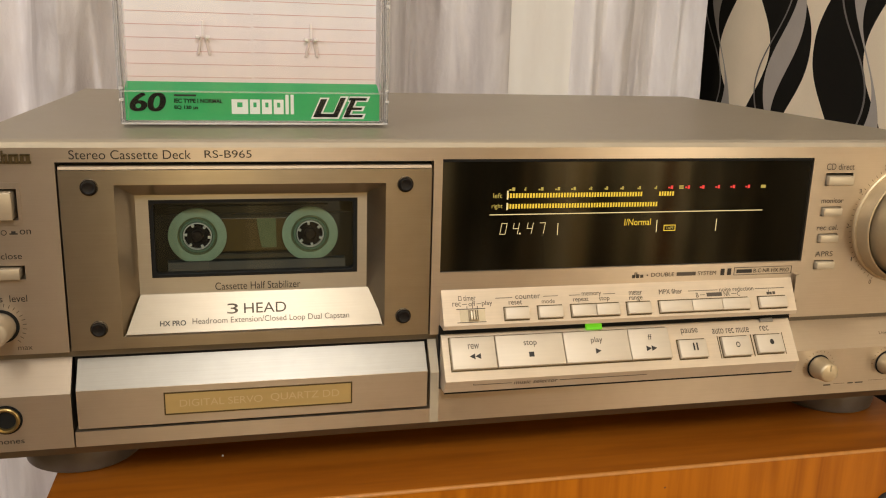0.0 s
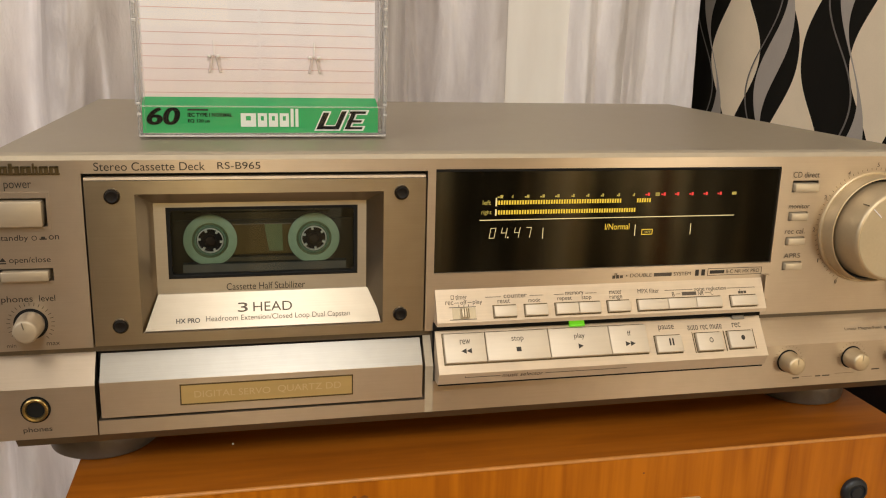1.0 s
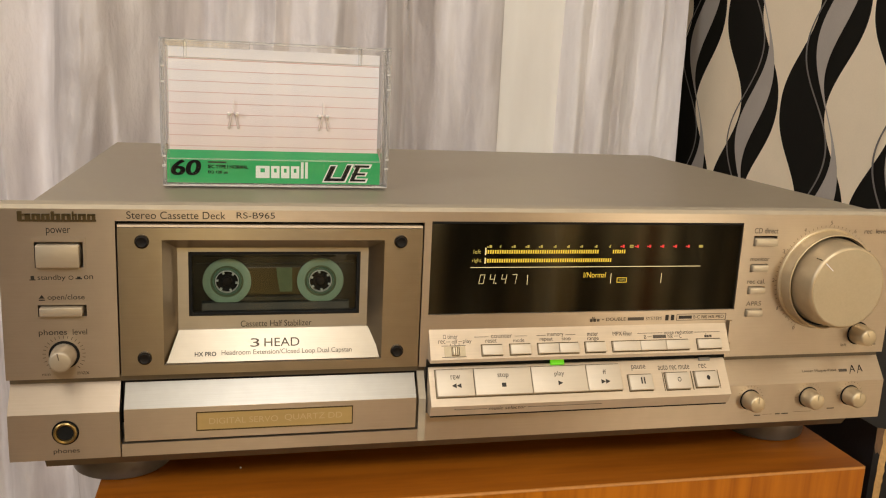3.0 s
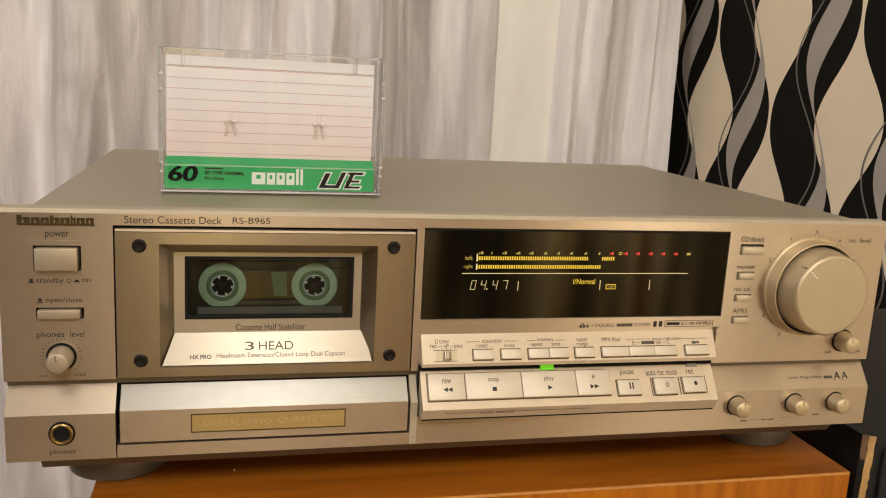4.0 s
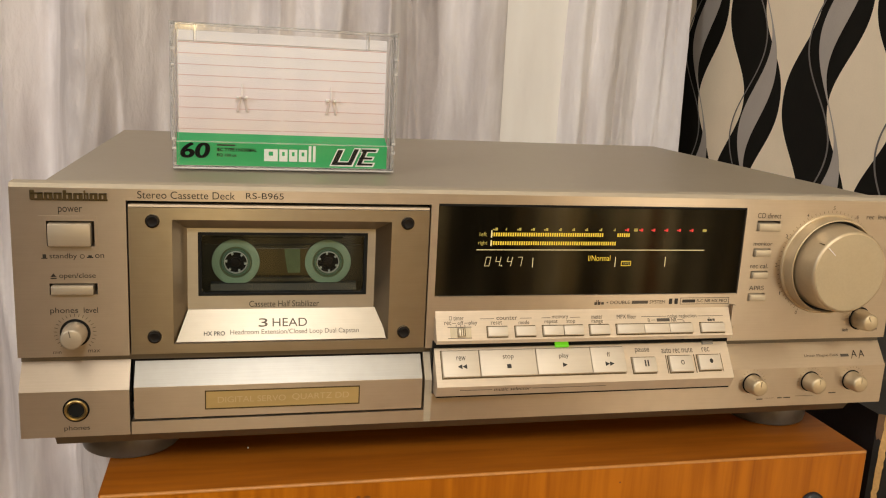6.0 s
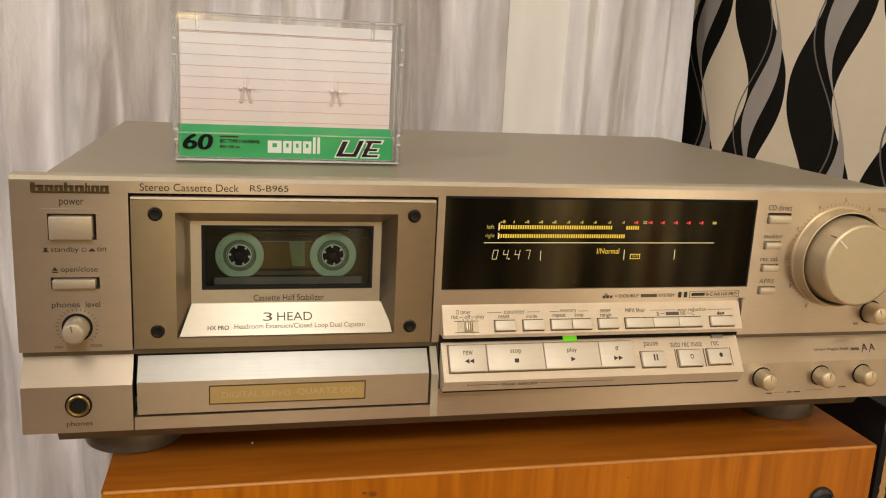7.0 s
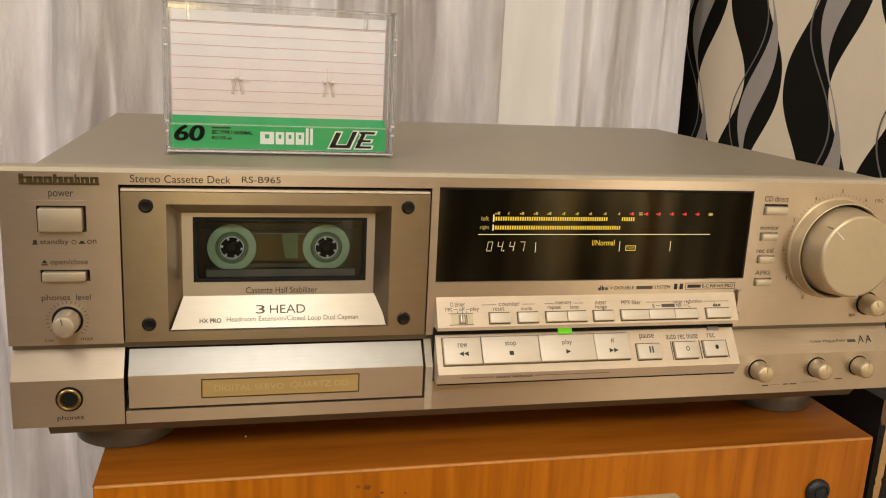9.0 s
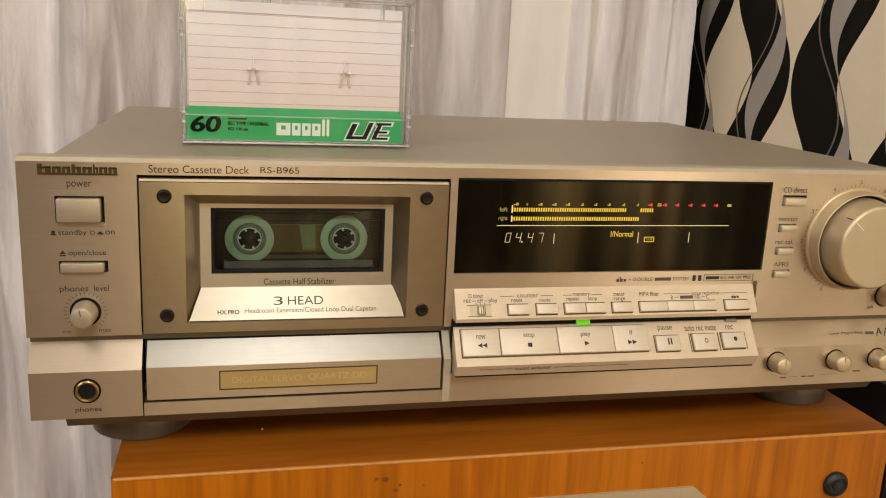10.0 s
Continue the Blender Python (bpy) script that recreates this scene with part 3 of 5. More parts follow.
# ---- loudspeaker under the deck ----
def wooden_loudspeaker():
    x0, x1, y0, y1, z1 = -182.5, 203.5, -16.0, 300.0, 701.0
    ob = thing("wooden_loudspeaker", (x0 + x1) / 2, (y0 + y1) / 2, 0, "cherry veneered loudspeaker cabinet carrying the cassette deck", "loudspeaker")
    bm = boxed(x0 + 0.6, x1 - 0.6, y0 + 18, y1, 0, z1 - 0.8, 1.0)
    part("cabinet_body", bm, WOOD_TOP, ob, smooth=30)
    bm = boxed(x0, x1, y0 + 0.4, y0 + 17.8, 2, z1, 1.2, segments=3)
    part("front_baffle", bm, WOOD_FRONT, ob, "orange cherry front board with upright grain", smooth=30)
    bm = boxed(x0 - 0.2, x1 + 0.2, y0 + 1.0, y1 + 0.2, z1 - 0.9, z1 + 0.02, 0.45)
    part("top_board", bm, WOOD_TOP, ob, "smooth reddish top veneer", smooth=30)
    # pale worn arris along the front edge
    rng = random.Random(3)
    bm = bmesh.new()
    prev = None
    for i in range(90):
        x = x0 + 1 + (x1 - x0 - 2) * i / 89
        w = 0.55 + 0.25 * rng.random()
        now = [bm.verts.new(p) for p in ((x, y0 + 0.18, z1 - 0.75 - w * 0.5), (x, y0 + 0.20, z1 - 0.5), (x, y0 + 0.8, z1 + 0.10), (x, y0 + 0.95 + w * 0.6, z1 + 0.10))]
        if prev:
            for k in range(3):
                bm.faces.new((prev[k], now[k], now[k + 1], prev[k + 1]))
        prev = now
    part("worn_edge", bm, WOOD_EDGE, ob, "pale worn front edge", smooth=60)
    # bolts
    for bx in (173.4, -152.6):
        bolt = part("bolt", lathe(bmesh.new(), bx, 672.6, [(6.9, y0 + 0.3), (6.9, y0 - 1.2), (6.0, y0 - 2.4), (4.6, y0 - 2.9), (4.3, y0 - 2.1), (3.0, y0 - 2.1), (2.7, y0 - 2.9), (1.2, y0 - 3.0)], 28), BOLT, ob, "black round-headed bolt", smooth=40)
    # cream plate with cut corners
    pts = [(-69, 677.6), (-87, 664), (-87, 520), (109, 520), (109, 662), (91, 677.6)]
    bm = plate(bmesh.new(), pts, y0 - 1.2, y0 + 0.3)
    part("badge_plate", bm, CREAM, ob, "cream metal plate with cut corners", smooth=30)
    # knots in the veneer
    face = flat(y0 + 0.4)
    for kx, kz, kr in ((-65, 692.2, 1.3), (-69, 692.8, 0.8), (-58, 689, 0.7), (-47, 688, 0.5), (-60, 686.4, 0.9), (62, 692, 0.45)):
        bm = bmesh.new()
        face.poly(bm, [(kx + kr * (1 + 0.3 * math.sin(5 * a)) * math.cos(a) * 1.3, kz + kr * math.sin(a)) for a in [2 * math.pi * i / 12 for i in range(12)]], 0.12)
        part("knot", bm, KNOT, ob, "small dark knot")
    return ob


wooden_loudspeaker()

speck = bmesh.new()
bmesh.ops.create_icosphere(speck, subdivisions=1, radius=0.55, matrix=Matrix.Translation((-118.9, 24.7, 701.4)))
tagged(part("dust_speck", speck, WHITE_PRINT), "tiny white speck of dust on the veneer", "dust")


def black_loudspeaker():
    x0, x1, y0, y1, z1 = 246.8, 540.0, 25.5, 300.0, 701.0
    ob = thing("black_loudspeaker", (x0 + x1) / 2, (y0 + y1) / 2, 0, "black vinyl loudspeaker with a chipped corner showing chipboard", "loudspeaker")
    bm = bmesh.new()
    lo = [(x0, y0 + 4), (x0 + 6.5, y0), (x1, y0), (x1, y1), (x0, y1)]
    a = [bm.verts.new((x, y, 0)) for x, y in lo]
    b = [bm.verts.new((x, y, z1)) for x, y in lo]
    for i in range(5):
        bm.faces.new((a[i], a[(i + 1) % 5], b[(i + 1) % 5], b[i]))
    bm.faces.new(a)
    bm.faces.new(b)
    part("cabinet_body", bm, VINYL, ob)
    rng = random.Random(8)
    bm = bmesh.new()
    prev = None
    for i in range(40):
        z = z1 + 0.15 - 115 * i / 39
        k = 1 - (i / 39) ** 0.8
        j1, j2 = rng.uniform(-0.04, 0.04), rng.uniform(-0.04, 0.04)
        f0 = 0.56 - 0.30 * (1 - k) + j1
        f1 = min(f0 + 0.40 * max(k, 0.0) ** 0.5 + 0.16, 1.0) + j2
        p = (x0 + 6.5 * f0, y0 + 4 * (1 - f0))
        q = (x0 + 6.5 * f1, y0 + 4 * (1 - f1))
        now = [bm.verts.new((p[0] - 0.3, p[1] - 0.3, z)), bm.verts.new((q[0] - 0.3, q[1] - 0.3, z))]
        if prev:
            bm.faces.new((prev[0], prev[1], now[1], now[0]))
        prev = now
    part("chipped_edge", bm, CHIP, ob, "bare tan chipboard where the corner is broken", weld=False)
    bm = bmesh.new()
    face = [(0.02, 0.3), (0.56, 0.3), (0.54, -10.0), (0.50, -17.0), (0.30, -15.0), (0.16, -16.0), (0.03, -12.0)]
    bm.faces.new([bm.verts.new((x0 + 6.5 * f - 0.25, y0 + 4 * (1 - f) - 0.25, z1 + dz)) for f, dz in face])
    part("broken_corner", bm, BROWN_BOARD, ob, "brown torn corner of the board", weld=False)
    part("front_cloth", boxed(x0 + 12, x1 - 6, y0 - 3, y0 - 0.2, 20, z1 - 8, 1), VINYL_FRONT, ob, "black front cloth")


black_loudspeaker()

# ---- cassette deck ----
deck = thing("cassette_deck", 0, 110, 701, "champagne silver stereo cassette deck standing on a wooden loudspeaker", "cassette deck")
FASCIA.add(deck)
FRONT = flat(0.0)
LOW = flat(-4.5)
SLOPE = Face((-4.5, 745.2), (4.0, 756.6))
UPPER = Face((-7.0, 765.0), (0.0, 777.5))
LOWER = Face((-13.0, 744.4), (-2.0, 759.5))
CHIN = Face((-10.0, 738.8), (-13.0, 744.4))

bm = prism(bmesh.new(), [(8.5, 834.2), (8.5, 829.5), (26.5, 829.5), (26.5, 720.0), (271, 720.0), (271, 834.2)], -205.5, 205.5)
bmesh.ops.bevel(bm, geom=[e for e in bm.edges if min(v.co.z for v in e.verts) > 834], offset=1.4, segments=3, affect="EDGES")
part("top_cover", bm, COVER, deck, "smooth champagne steel cover", smooth=40)
part("chassis_bottom", prism(bmesh.new(), [(3, 724.0), (26, 724.0), (26, 719.8), (270, 719.8), (270, 713.8), (15, 713.8), (8, 715.5), (5, 719.8)], -203, 203), CHASSIS, deck, "dark bronze underside", smooth=30)
for fx, fy in ((-176, 42), (175.5, 42), (-176, 235), (175.5, 235)):
    part("foot", lathe(bmesh.new(), fx, 0, [(21.8, 701.05), (22.8, 701.8), (23.3, 704), (23.3, 713.4), (22.8, 714.4)], 48, "z", fy), FOOT, deck, "round grey foot", smooth=35)

# fascia with its openings
HOLES = [(-170.8, -40.4, 757.0, 828.2), (-37.0, 121.6, 784.6, 828.8),
         (-201.8, -183.0, 808.4, 819.3), (-201.4, -182.8, 787.2, 792.2),
         (128.2, 141.4, 817.0, 822.4), (128.0, 137.6, 803.9, 808.1), (128.0, 137.6, 792.4, 796.4), (128.0, 137.6, 780.6, 784.7)]
bm = pierced(bmesh.new(), -215, 215, 759.4, 833.2, 0.0, 8.5, HOLES)
part("front_panel", bm, CHAMPAGNE, deck, "brushed champagne aluminium front")
part("top_bevel", prism(bmesh.new(), [(0.0, 833.2), (0.9, 834.9), (2.0, 835.2), (8.4, 835.2), (8.4, 833.2)], -215, 215), RAIL, deck, "satin bevelled top rail", smooth=20)
part("inner_backing", boxed(-212, 212, 24, 26, 728, 830), BLACK, deck, "black inner wall")
part("panel_groove", boxed(-214.5, 214.5, 3.5, 9, 756.4, 759.6), CHASSIS, deck)

# lower panel: sloping shoulder and upright face
SHOULDER = [(4.0, 756.6), (-4.5, 745.2), (-4.5, 724.2), (4.0, 724.2)]
# Narrow middle strip takes the duller rail finish, to stand for shade on it.
for x0, x1 in ((-215, -170.3), (-40.6, -37.2), (118.6, 215)):
    part("lower_panel", prism(bmesh.new(), SHOULDER, x0, x1), RAIL if x0 == -40.6 else CHAMPAGNE, deck, "stepped lower front with a sloping shoulder")
part("sill", prism(bmesh.new(), [(4.0, 730.1), (-4.5, 730.1), (-4.5, 724.2), (4.0, 724.2)], -170.3, -40.6), CHAMPAGNE, deck)
part("sill", prism(bmesh.new(), [(4.0, 738.2), (-4.5, 738.2), (-4.5, 724.2), (4.0, 724.2)], -37.2, 118.6), CHAMPAGNE, deck)

# cassette door
door = part("cassette_door", pierced(bmesh.new(), -170.0, -41.2, 760.0, 825.4, -0.6, 4.0, [(-152.6, -58.4, 764.3, 820.2)]), CHAMPAGNE_DARK, deck, "bronze-tinted cassette door with four dark screws")
part("door_top_edge", boxed(-170.0, -41.2, 0.2, 5, 825.6, 826.6), BRIGHT, door, "bright upper lip")
part("door_gap", pierced(bmesh.new(), -170.7, -40.5, 757.2, 828.1, 4.2, 7.0, [(-150.0, -61.0, 767.0, 818.0)]), BLACK, door)
bm = bmesh.new()
o = [(-152.6, 820.2), (-58.4, 820.2), (-58.4, 764.3), (-152.6, 764.3)]
i_ = [(-147.1, 815.0), (-64.3, 815.0), (-64.3, 769.0), (-147.1, 769.0)]
for k in range(4):
    a, b = o[k], o[(k + 1) % 4]
    c, d = i_[(k + 1) % 4], i_[k]
    bm.faces.new([bm.verts.new(p) for p in ((a[0], -0.6, a[1]), (b[0], -0.6, b[1]), (c[0], 8.0, c[1]), (d[0], 8.0, d[1]))])
part("recess_wall", bm, CHAMPAGNE_DARK, door, "sloping bronze recess")


def rounded(x0, x1, z0, z1, r, n=5):
    pts = []
    for cx, cz, a0 in ((x1 - r, z1 - r, 0), (x0 + r, z1 - r, 90), (x0 + r, z0 + r, 180), (x1 - r, z0 + r, 270)):
        for k in range(n + 1):
            a = radians(a0 + 90 * k / n)
            pts.append((cx + r * math.cos(a), cz + r * math.sin(a)))
    return pts


def frame_plate(bm, outer, inner, y0, y1):
    """A flat frame between a rectangle and a rounded hole of the same centre, with the hole's wall."""
    n = len(inner)
    cx = sum(p[0] for p in inner) / n
    cz = sum(p[1] for p in inner) / n
    x0, x1, z0, z1 = outer
    rim = []
    for x, z in inner:
        dx, dz = x - cx, z - cz
        k = min(((x1 - cx) if dx > 0 else (x0 - cx)) / dx if abs(dx) > 1e-6 else 1e9, ((z1 - cz) if dz > 0 else (z0 - cz)) / dz if abs(dz) > 1e-6 else 1e9)
        rim.append((cx + dx * k, cz + dz * k))
    A = [bm.verts.new((x, y0, z)) for x, z in rim]
    B = [bm.verts.new((x, y0, z)) for x, z in inner]
    C = [bm.verts.new((x, y1, z)) for x, z in inner]
    for k in range(n):
        m = (k + 1) % n
        bm.faces.new((A[k], A[m], B[m], B[k]))
        bm.faces.new((B[k], B[m], C[m], C[k]))
        if abs(rim[k][0] - rim[m][0]) > 1e-3 and abs(rim[k][1] - rim[m][1]) > 1e-3:
            corner = bm.verts.new((x1 if rim[k][0] + rim[m][0] > 2 * cx else x0, y0, z1 if rim[k][1] + rim[m][1] > 2 * cz else z0))
            bm.faces.new((A[k], corner, A[m]))
    return bm


part("window_frame", frame_plate(bmesh.new(), (-147.1, -64.3, 782.0, 815.0), rounded(-142.3, -68.2, 784.0, 813.1, 2.0), 8.0, 12.5), FRAME_METAL, door, "champagne frame round the tape window")
part("window_apron", boxed(-147.1, -64.3, 8.0, 11.0, 769.0, 782.0), FRAME_METAL, door, "champagne strip below the tape window")
part("window_rim", frame_plate(bmesh.new(), (-142.6, -67.9, 783.7, 813.4), rounded(-141.2, -69.3, 785.1, 812.0, 1.6), 7.85, 12.0), BLACK, door, "black window rim")
bm = bmesh.new()
bm.faces.new([bm.verts.new((x, 9.2, z)) for x, z in rounded(-141.4, -69.1, 784.9, 812.2, 1.6)])
pane = part("window_pane", bm, WINDOW, door, "clear window over the tape")
pane.visible_shadow = False
# sloping plaque
PLAQUE = Face((-0.4, 765.0), (7.6, 777.6))
bm = bmesh.new()
P = [PLAQUE.at(-151.6, 765.0, 0.3), PLAQUE.at(-59.3, 765.0, 0.3), PLAQUE.at(-62.2, 777.6, 0.3), PLAQUE.at(-146.9, 777.6, 0.3)]
Q = [p + Vector((0, 6, -2)) for p in P]
va, vb = [bm.verts.new(p) for p in P], [bm.verts.new(p) for p in Q]
for k in range(4):
    bm.faces.new((va[k], va[(k + 1) % 4], vb[(k + 1) % 4], vb[k]))
bm.faces.new(va)
bm.faces.new(vb[::-1])
plaque = part("plaque", bm, PLAQUE_METAL, door, "bright sloping aluminium plaque")
letters("3", PLAQUE, -116.6, -112.6, 770.4, 773.7, PRINT, door, 0.5)
letters("HEAD", PLAQUE, -110.6, -95.0, 770.4, 773.7, PRINT, door, 0.5)
letters("HX PRO", PLAQUE, -140.2, -131.0, 767.2, 768.9, PRINT_DARK, door, 0.5, 0.0, 0.02)
letters("Headroom Extension/Closed Loop Dual Capstan", PLAQUE, -129.3, -71.4, 766.9, 769.4, PRINT, door, 0.5)
letters("Cassette Half Stabilizer", flat(8.0), -120.9, -89.3, 778.5, 781.4, PRINT_DARK, door)
for sx in (-160.4, -51.2):
    for sz in (819.6, 768.0):
        screw = part("screw", lathe(bmesh.new(), sx, sz, [(2.5, -0.5), (2.5, -1.9), (2.3, -2.25), (2.0, -2.35), (1.7, -2.15), (0.3, -2.1)], 28), SPINDLE, door, "black screw in a bright-edged seat", smooth=35)
        part("socket", lathe(bmesh.new(), sx, sz, [(3.05, -0.55), (3.0, -1.2), (2.75, -1.5), (2.55, -1.3)], 28), BLACK_METAL, door, smooth=30)

# flap below the door
flap = part("lower_flap", prism(bmesh.new(), [(4.5, 755.0), (3.4, 755.5), (-4.7, 746.0), (-4.7, 731.3), (4.5, 731.3)], -169.0, -41.9), CHAMPAGNE, deck, "brushed aluminium flap below the cassette door")
part("flap_shoulder", Face((-4.7, 746.0), (3.4, 755.5)).slab(bmesh.new(), -169.0, -41.9, 746.1, 755.4, 0.02, 0.15), SILVER, flap, "bright sloping upper face")
part("flap_gap", boxed(-170.2, -40.7, 4.6, 6, 730.2, 760.2), BLACK, deck, "black gap round the flap")
GOLDF = flat(-4.7)
gold = part("gold_plate", GOLDF.slab(bmesh.new(), -139.2, -71.6, 735.2, 743.3, 0.05, 0.25), GOLD, flap, "gold plate with worn raised lettering")
part("plate_rim", pierced(bmesh.new(), -139.6, -71.2, 734.8, 743.7, -5.1, -4.7, [(-139.1, -71.7, 735.3, 743.2)]), BADGE, flap)
letters("DIGITAL SERVO", GOLDF, -134.4, -104.4, 737.8, 740.6, GOLD_PRINT, flap, 0.4)
letters("QUARTZ DD", GOLDF, -101.9, -76.0, 737.6, 741.0, GOLD_PRINT, flap, 0.4)

# ---- left column ----
GL = [("T", 5.0), ("e", 3.3), ("c", 3.1), ("h", 3.6), ("n", 3.6), ("i", 1.9), ("c", 3.1), ("s", 3.2)]
x = -207.2
badge = part("brand_badge", boxed(-207.2, -177.4, -0.35, 0.1, 827.9, 828.7), BADGE, deck, "raised dark bronze badge")
for k, (_, w) in enumerate(GL):
    top = 832.3 if k in (0, 3, 5) else 831.2
    part("badge_block", boxed(x, x + w * 0.36, -0.9, 0.1, 828.1, top, 0.2, segments=1), BADGE, badge)
    part("badge_block", boxed(x + w * 0.56, x + w * 0.98, -0.9, 0.1, 828.1, min(top, 831.2), 0.2, segments=1), BADGE, badge)
    part("badge_bar", boxed(x, x + w, -0.9, 0.1, 830.4, 831.2, 0.2, segments=1), BADGE, badge)
    x += w + 0.35
letters("Stereo Cassette Deck", FRONT, -166.6, -126.4, 829.2, 832.4, PRINT_DARK, deck)
letters("RS-B965", FRONT, -122.4, -106.2, 829.6, 832.3, PRINT_DARK, deck)
letters("power", FRONT, -197.0, -187.6, 822.0, 825.2, PRINT_DARK, deck)
part("button_frame", pierced(bmesh.new(), -204.8, -181.8, 806.8, 821.4, -0.45, 0.05, [(-201.8, -183.0, 808.4, 819.3)]), CHAMPAGNE, deck)
part("power_button", boxed(-201.2, -184.3, -2.6, 8, 808.6, 818.4, 0.7), BUTTON_TAN_DIM, deck, "wide champagne power button", smooth=40)
letters("standby", FRONT, -201.0, -190.2, 802.5, 805.3, PRINT_DARK, deck)
letters("on", FRONT, -183.4, -179.8, 803.3, 805.0, PRINT_DARK, deck)
bars("symbol", [(-204.0, -201.6, 803.0, 803.4), (-203.5, -202.1, 803.4, 804.9), (-186.6, -184.0, 803.3, 803.8), (-186.0, -184.6, 803.8, 804.5)], FRONT, PRINT_DARK, deck)
part("symbol", disc(bmesh.new(), FRONT, -188.3, 804.0, 0.95, 0.15, inner=0.7), PRINT_DARK, deck)
bm = bmesh.new()
FRONT.poly(bm, ((-200.9, 795.1), (-198.5, 795.1), (-199.7, 796.7)), 0.15)
FRONT.poly(bm, ((-200.9, 794.2), (-198.5, 794.2), (-198.5, 794.7), (-200.9, 794.7)), 0.15)
part("symbol", bm, PRINT_DARK, deck, weld=False)
letters("open/close", FRONT, -197.7, -183.2, 793.9, 796.8, PRINT_DARK, deck)
part("open_close_button", boxed(-200.9, -184.0, -2.0, 8, 787.5, 791.4, 0.5), BUTTON_TAN_DIM, deck, "narrow champagne button", smooth=40)
letters("phones", FRONT, -201.7, -190.6, 778.4, 781.6, PRINT_DARK, deck)
letters("level", FRONT, -188.6, -182.9, 779.1, 781.6, PRINT_DARK, deck)
letters("min", FRONT, -201.2, -197.9, 761.0, 762.4, PRINT, deck)
letters("max", FRONT, -187.4, -182.6, 761.2, 762.5, PRINT, deck)


def dial_marks(cx, cz, r0, r1, a0, a1, count, face, width, parent, mat=None):
    bm = bmesh.new()
    for k in range(count):
        a = radians(a0 + (a1 - a0) * k / (count - 1))
        d, e = (math.cos(a), math.sin(a)), (-math.sin(a) * width / 2, math.cos(a) * width / 2)
        face.poly(bm, [(cx + d[0] * r + e[0] * s, cz + d[1] * r + e[1] * s) for r, s in ((r0, -1), (r1, -1), (r1, 1), (r0, 1))], 0.15)
    part("dial_mark", bm, mat or PRINT, parent, "fine printed dial ticks", weld=False)


def knob(name, cx, cz, y0, length, r_base, r_face, hole, angle, parent, label, line=None):
    """A turned knob in a black ring painted for its shaded hole, with a brighter rim, a dished face and a pointer line.
    """
    k = part(name, lathe(bmesh.new(), cx, cz, [(r_base, y0 - 0.3), (r_base, y0 - length * 0.25), (r_face + 0.15, y0 - length + 0.9), (r_face - 0.25, y0 - length + 0.25), (r_face - 0.8, y0 - length), (0.2, y0 - length - 0.15)], 48), KNOB, parent, label, smooth=38)
    # Black ring stands for the hole and the shade in it.
    part("seat", lathe(bmesh.new(), cx, cz, [(hole, y0 + 0.05), (hole, y0 - 0.25), (hole - 0.4, y0 - 0.25)], 40), BLACK, k, "black ring for the hole and shade round the knob", smooth=30)
    a = radians(angle)
    bm = bmesh.new()
    box(bm, cx - 0.2, cx + 0.2, y0 - length - 0.35, y0 - length, cz + r_face * 0.25, cz + r_face * 0.9)
    bmesh.ops.rotate(bm, verts=bm.verts, cent=(cx, 0, cz), matrix=Matrix.Rotation(-a, 3, "Y"))
    part("pointer", bm, line or KNOB_FACE, k)
    return k


phones_knob = knob("phones_knob", -192.2, 770.2, 0, 10.0, 5.1, 4.4, 6.2, 12, deck, "small champagne volume knob", CHASSIS)
# Darker colour stands in for the weaker light on this left knob.
phones_knob.data.materials[0] = BUTTON_TAN_DIM
dial_marks(-192.2, 770.2, 7.3, 8.6, -45, 225, 23, FRONT, 0.22, deck)
jack = part("headphone_jack", lathe(bmesh.new(), -192.3, 736.7, [(4.75, -4.4), (4.75, -5.6), (4.3, -5.9), (3.6, -5.7), (3.3, -4.8), (3.2, 6), (3.0, 14)], 36, closed=False), JACK_GOLD, deck, "brass-rimmed headphone socket", smooth=40)
part("socket_ring", lathe(bmesh.new(), -192.3, 736.7, [(5.5, -4.55), (5.5, -4.8), (4.7, -4.8)], 36), BLACK, jack)
part("socket_hole", lathe(bmesh.new(), -192.3, 736.7, [(3.25, 2.0), (3.2, 2.2), (1.2, 2.4)], 30), SPINDLE, jack)
letters("phones", LOW, -197.4, -186.9, 726.7, 729.4, PRINT_DARK, deck)

# ---- display ----
display = part("display", boxed(-37.0, 121.6, 1.0, 4.0, 784.6, 828.8), GLASS_BLACK, deck, "smoked glass display with a lit yellow level meter")
part("display_lip", boxed(-37.0, 121.6, 0.2, 1.0, 827.6, 828.8, 0.2), BLACK, display)
DISP = flat(1.0)
pitch = 1.16
bars("meter_bar", [(-11.2 + pitch * k, -11.2 + pitch * k + 0.72, 813.5, 815.3) for k in [*range(49), *range(55, 61)]], DISP, VFD, display, 0.2, "lit upper level bar with a held peak")
bars("meter_bar", [(-11.2 + pitch * k, -11.2 + pitch * k + 0.72, 809.3, 811.1) for k in range(55)], DISP, VFD, display, 0.2, "lit lower level bar of short yellow segments")
bars("meter_tick", [(-11.3, -10.7, 812.9, 816.4), (-11.3, -10.7, 808.8, 811.6)], DISP, VFD_PALE, display, 0.22)
letters("left", DISP, -16.8, -13.2, 813.5, 815.5, VFD_DIM, display, 0.2)
letters("right", DISP, -17.2, -12.9, 809.0, 811.3, VFD_DIM, display, 0.2)
sc = []
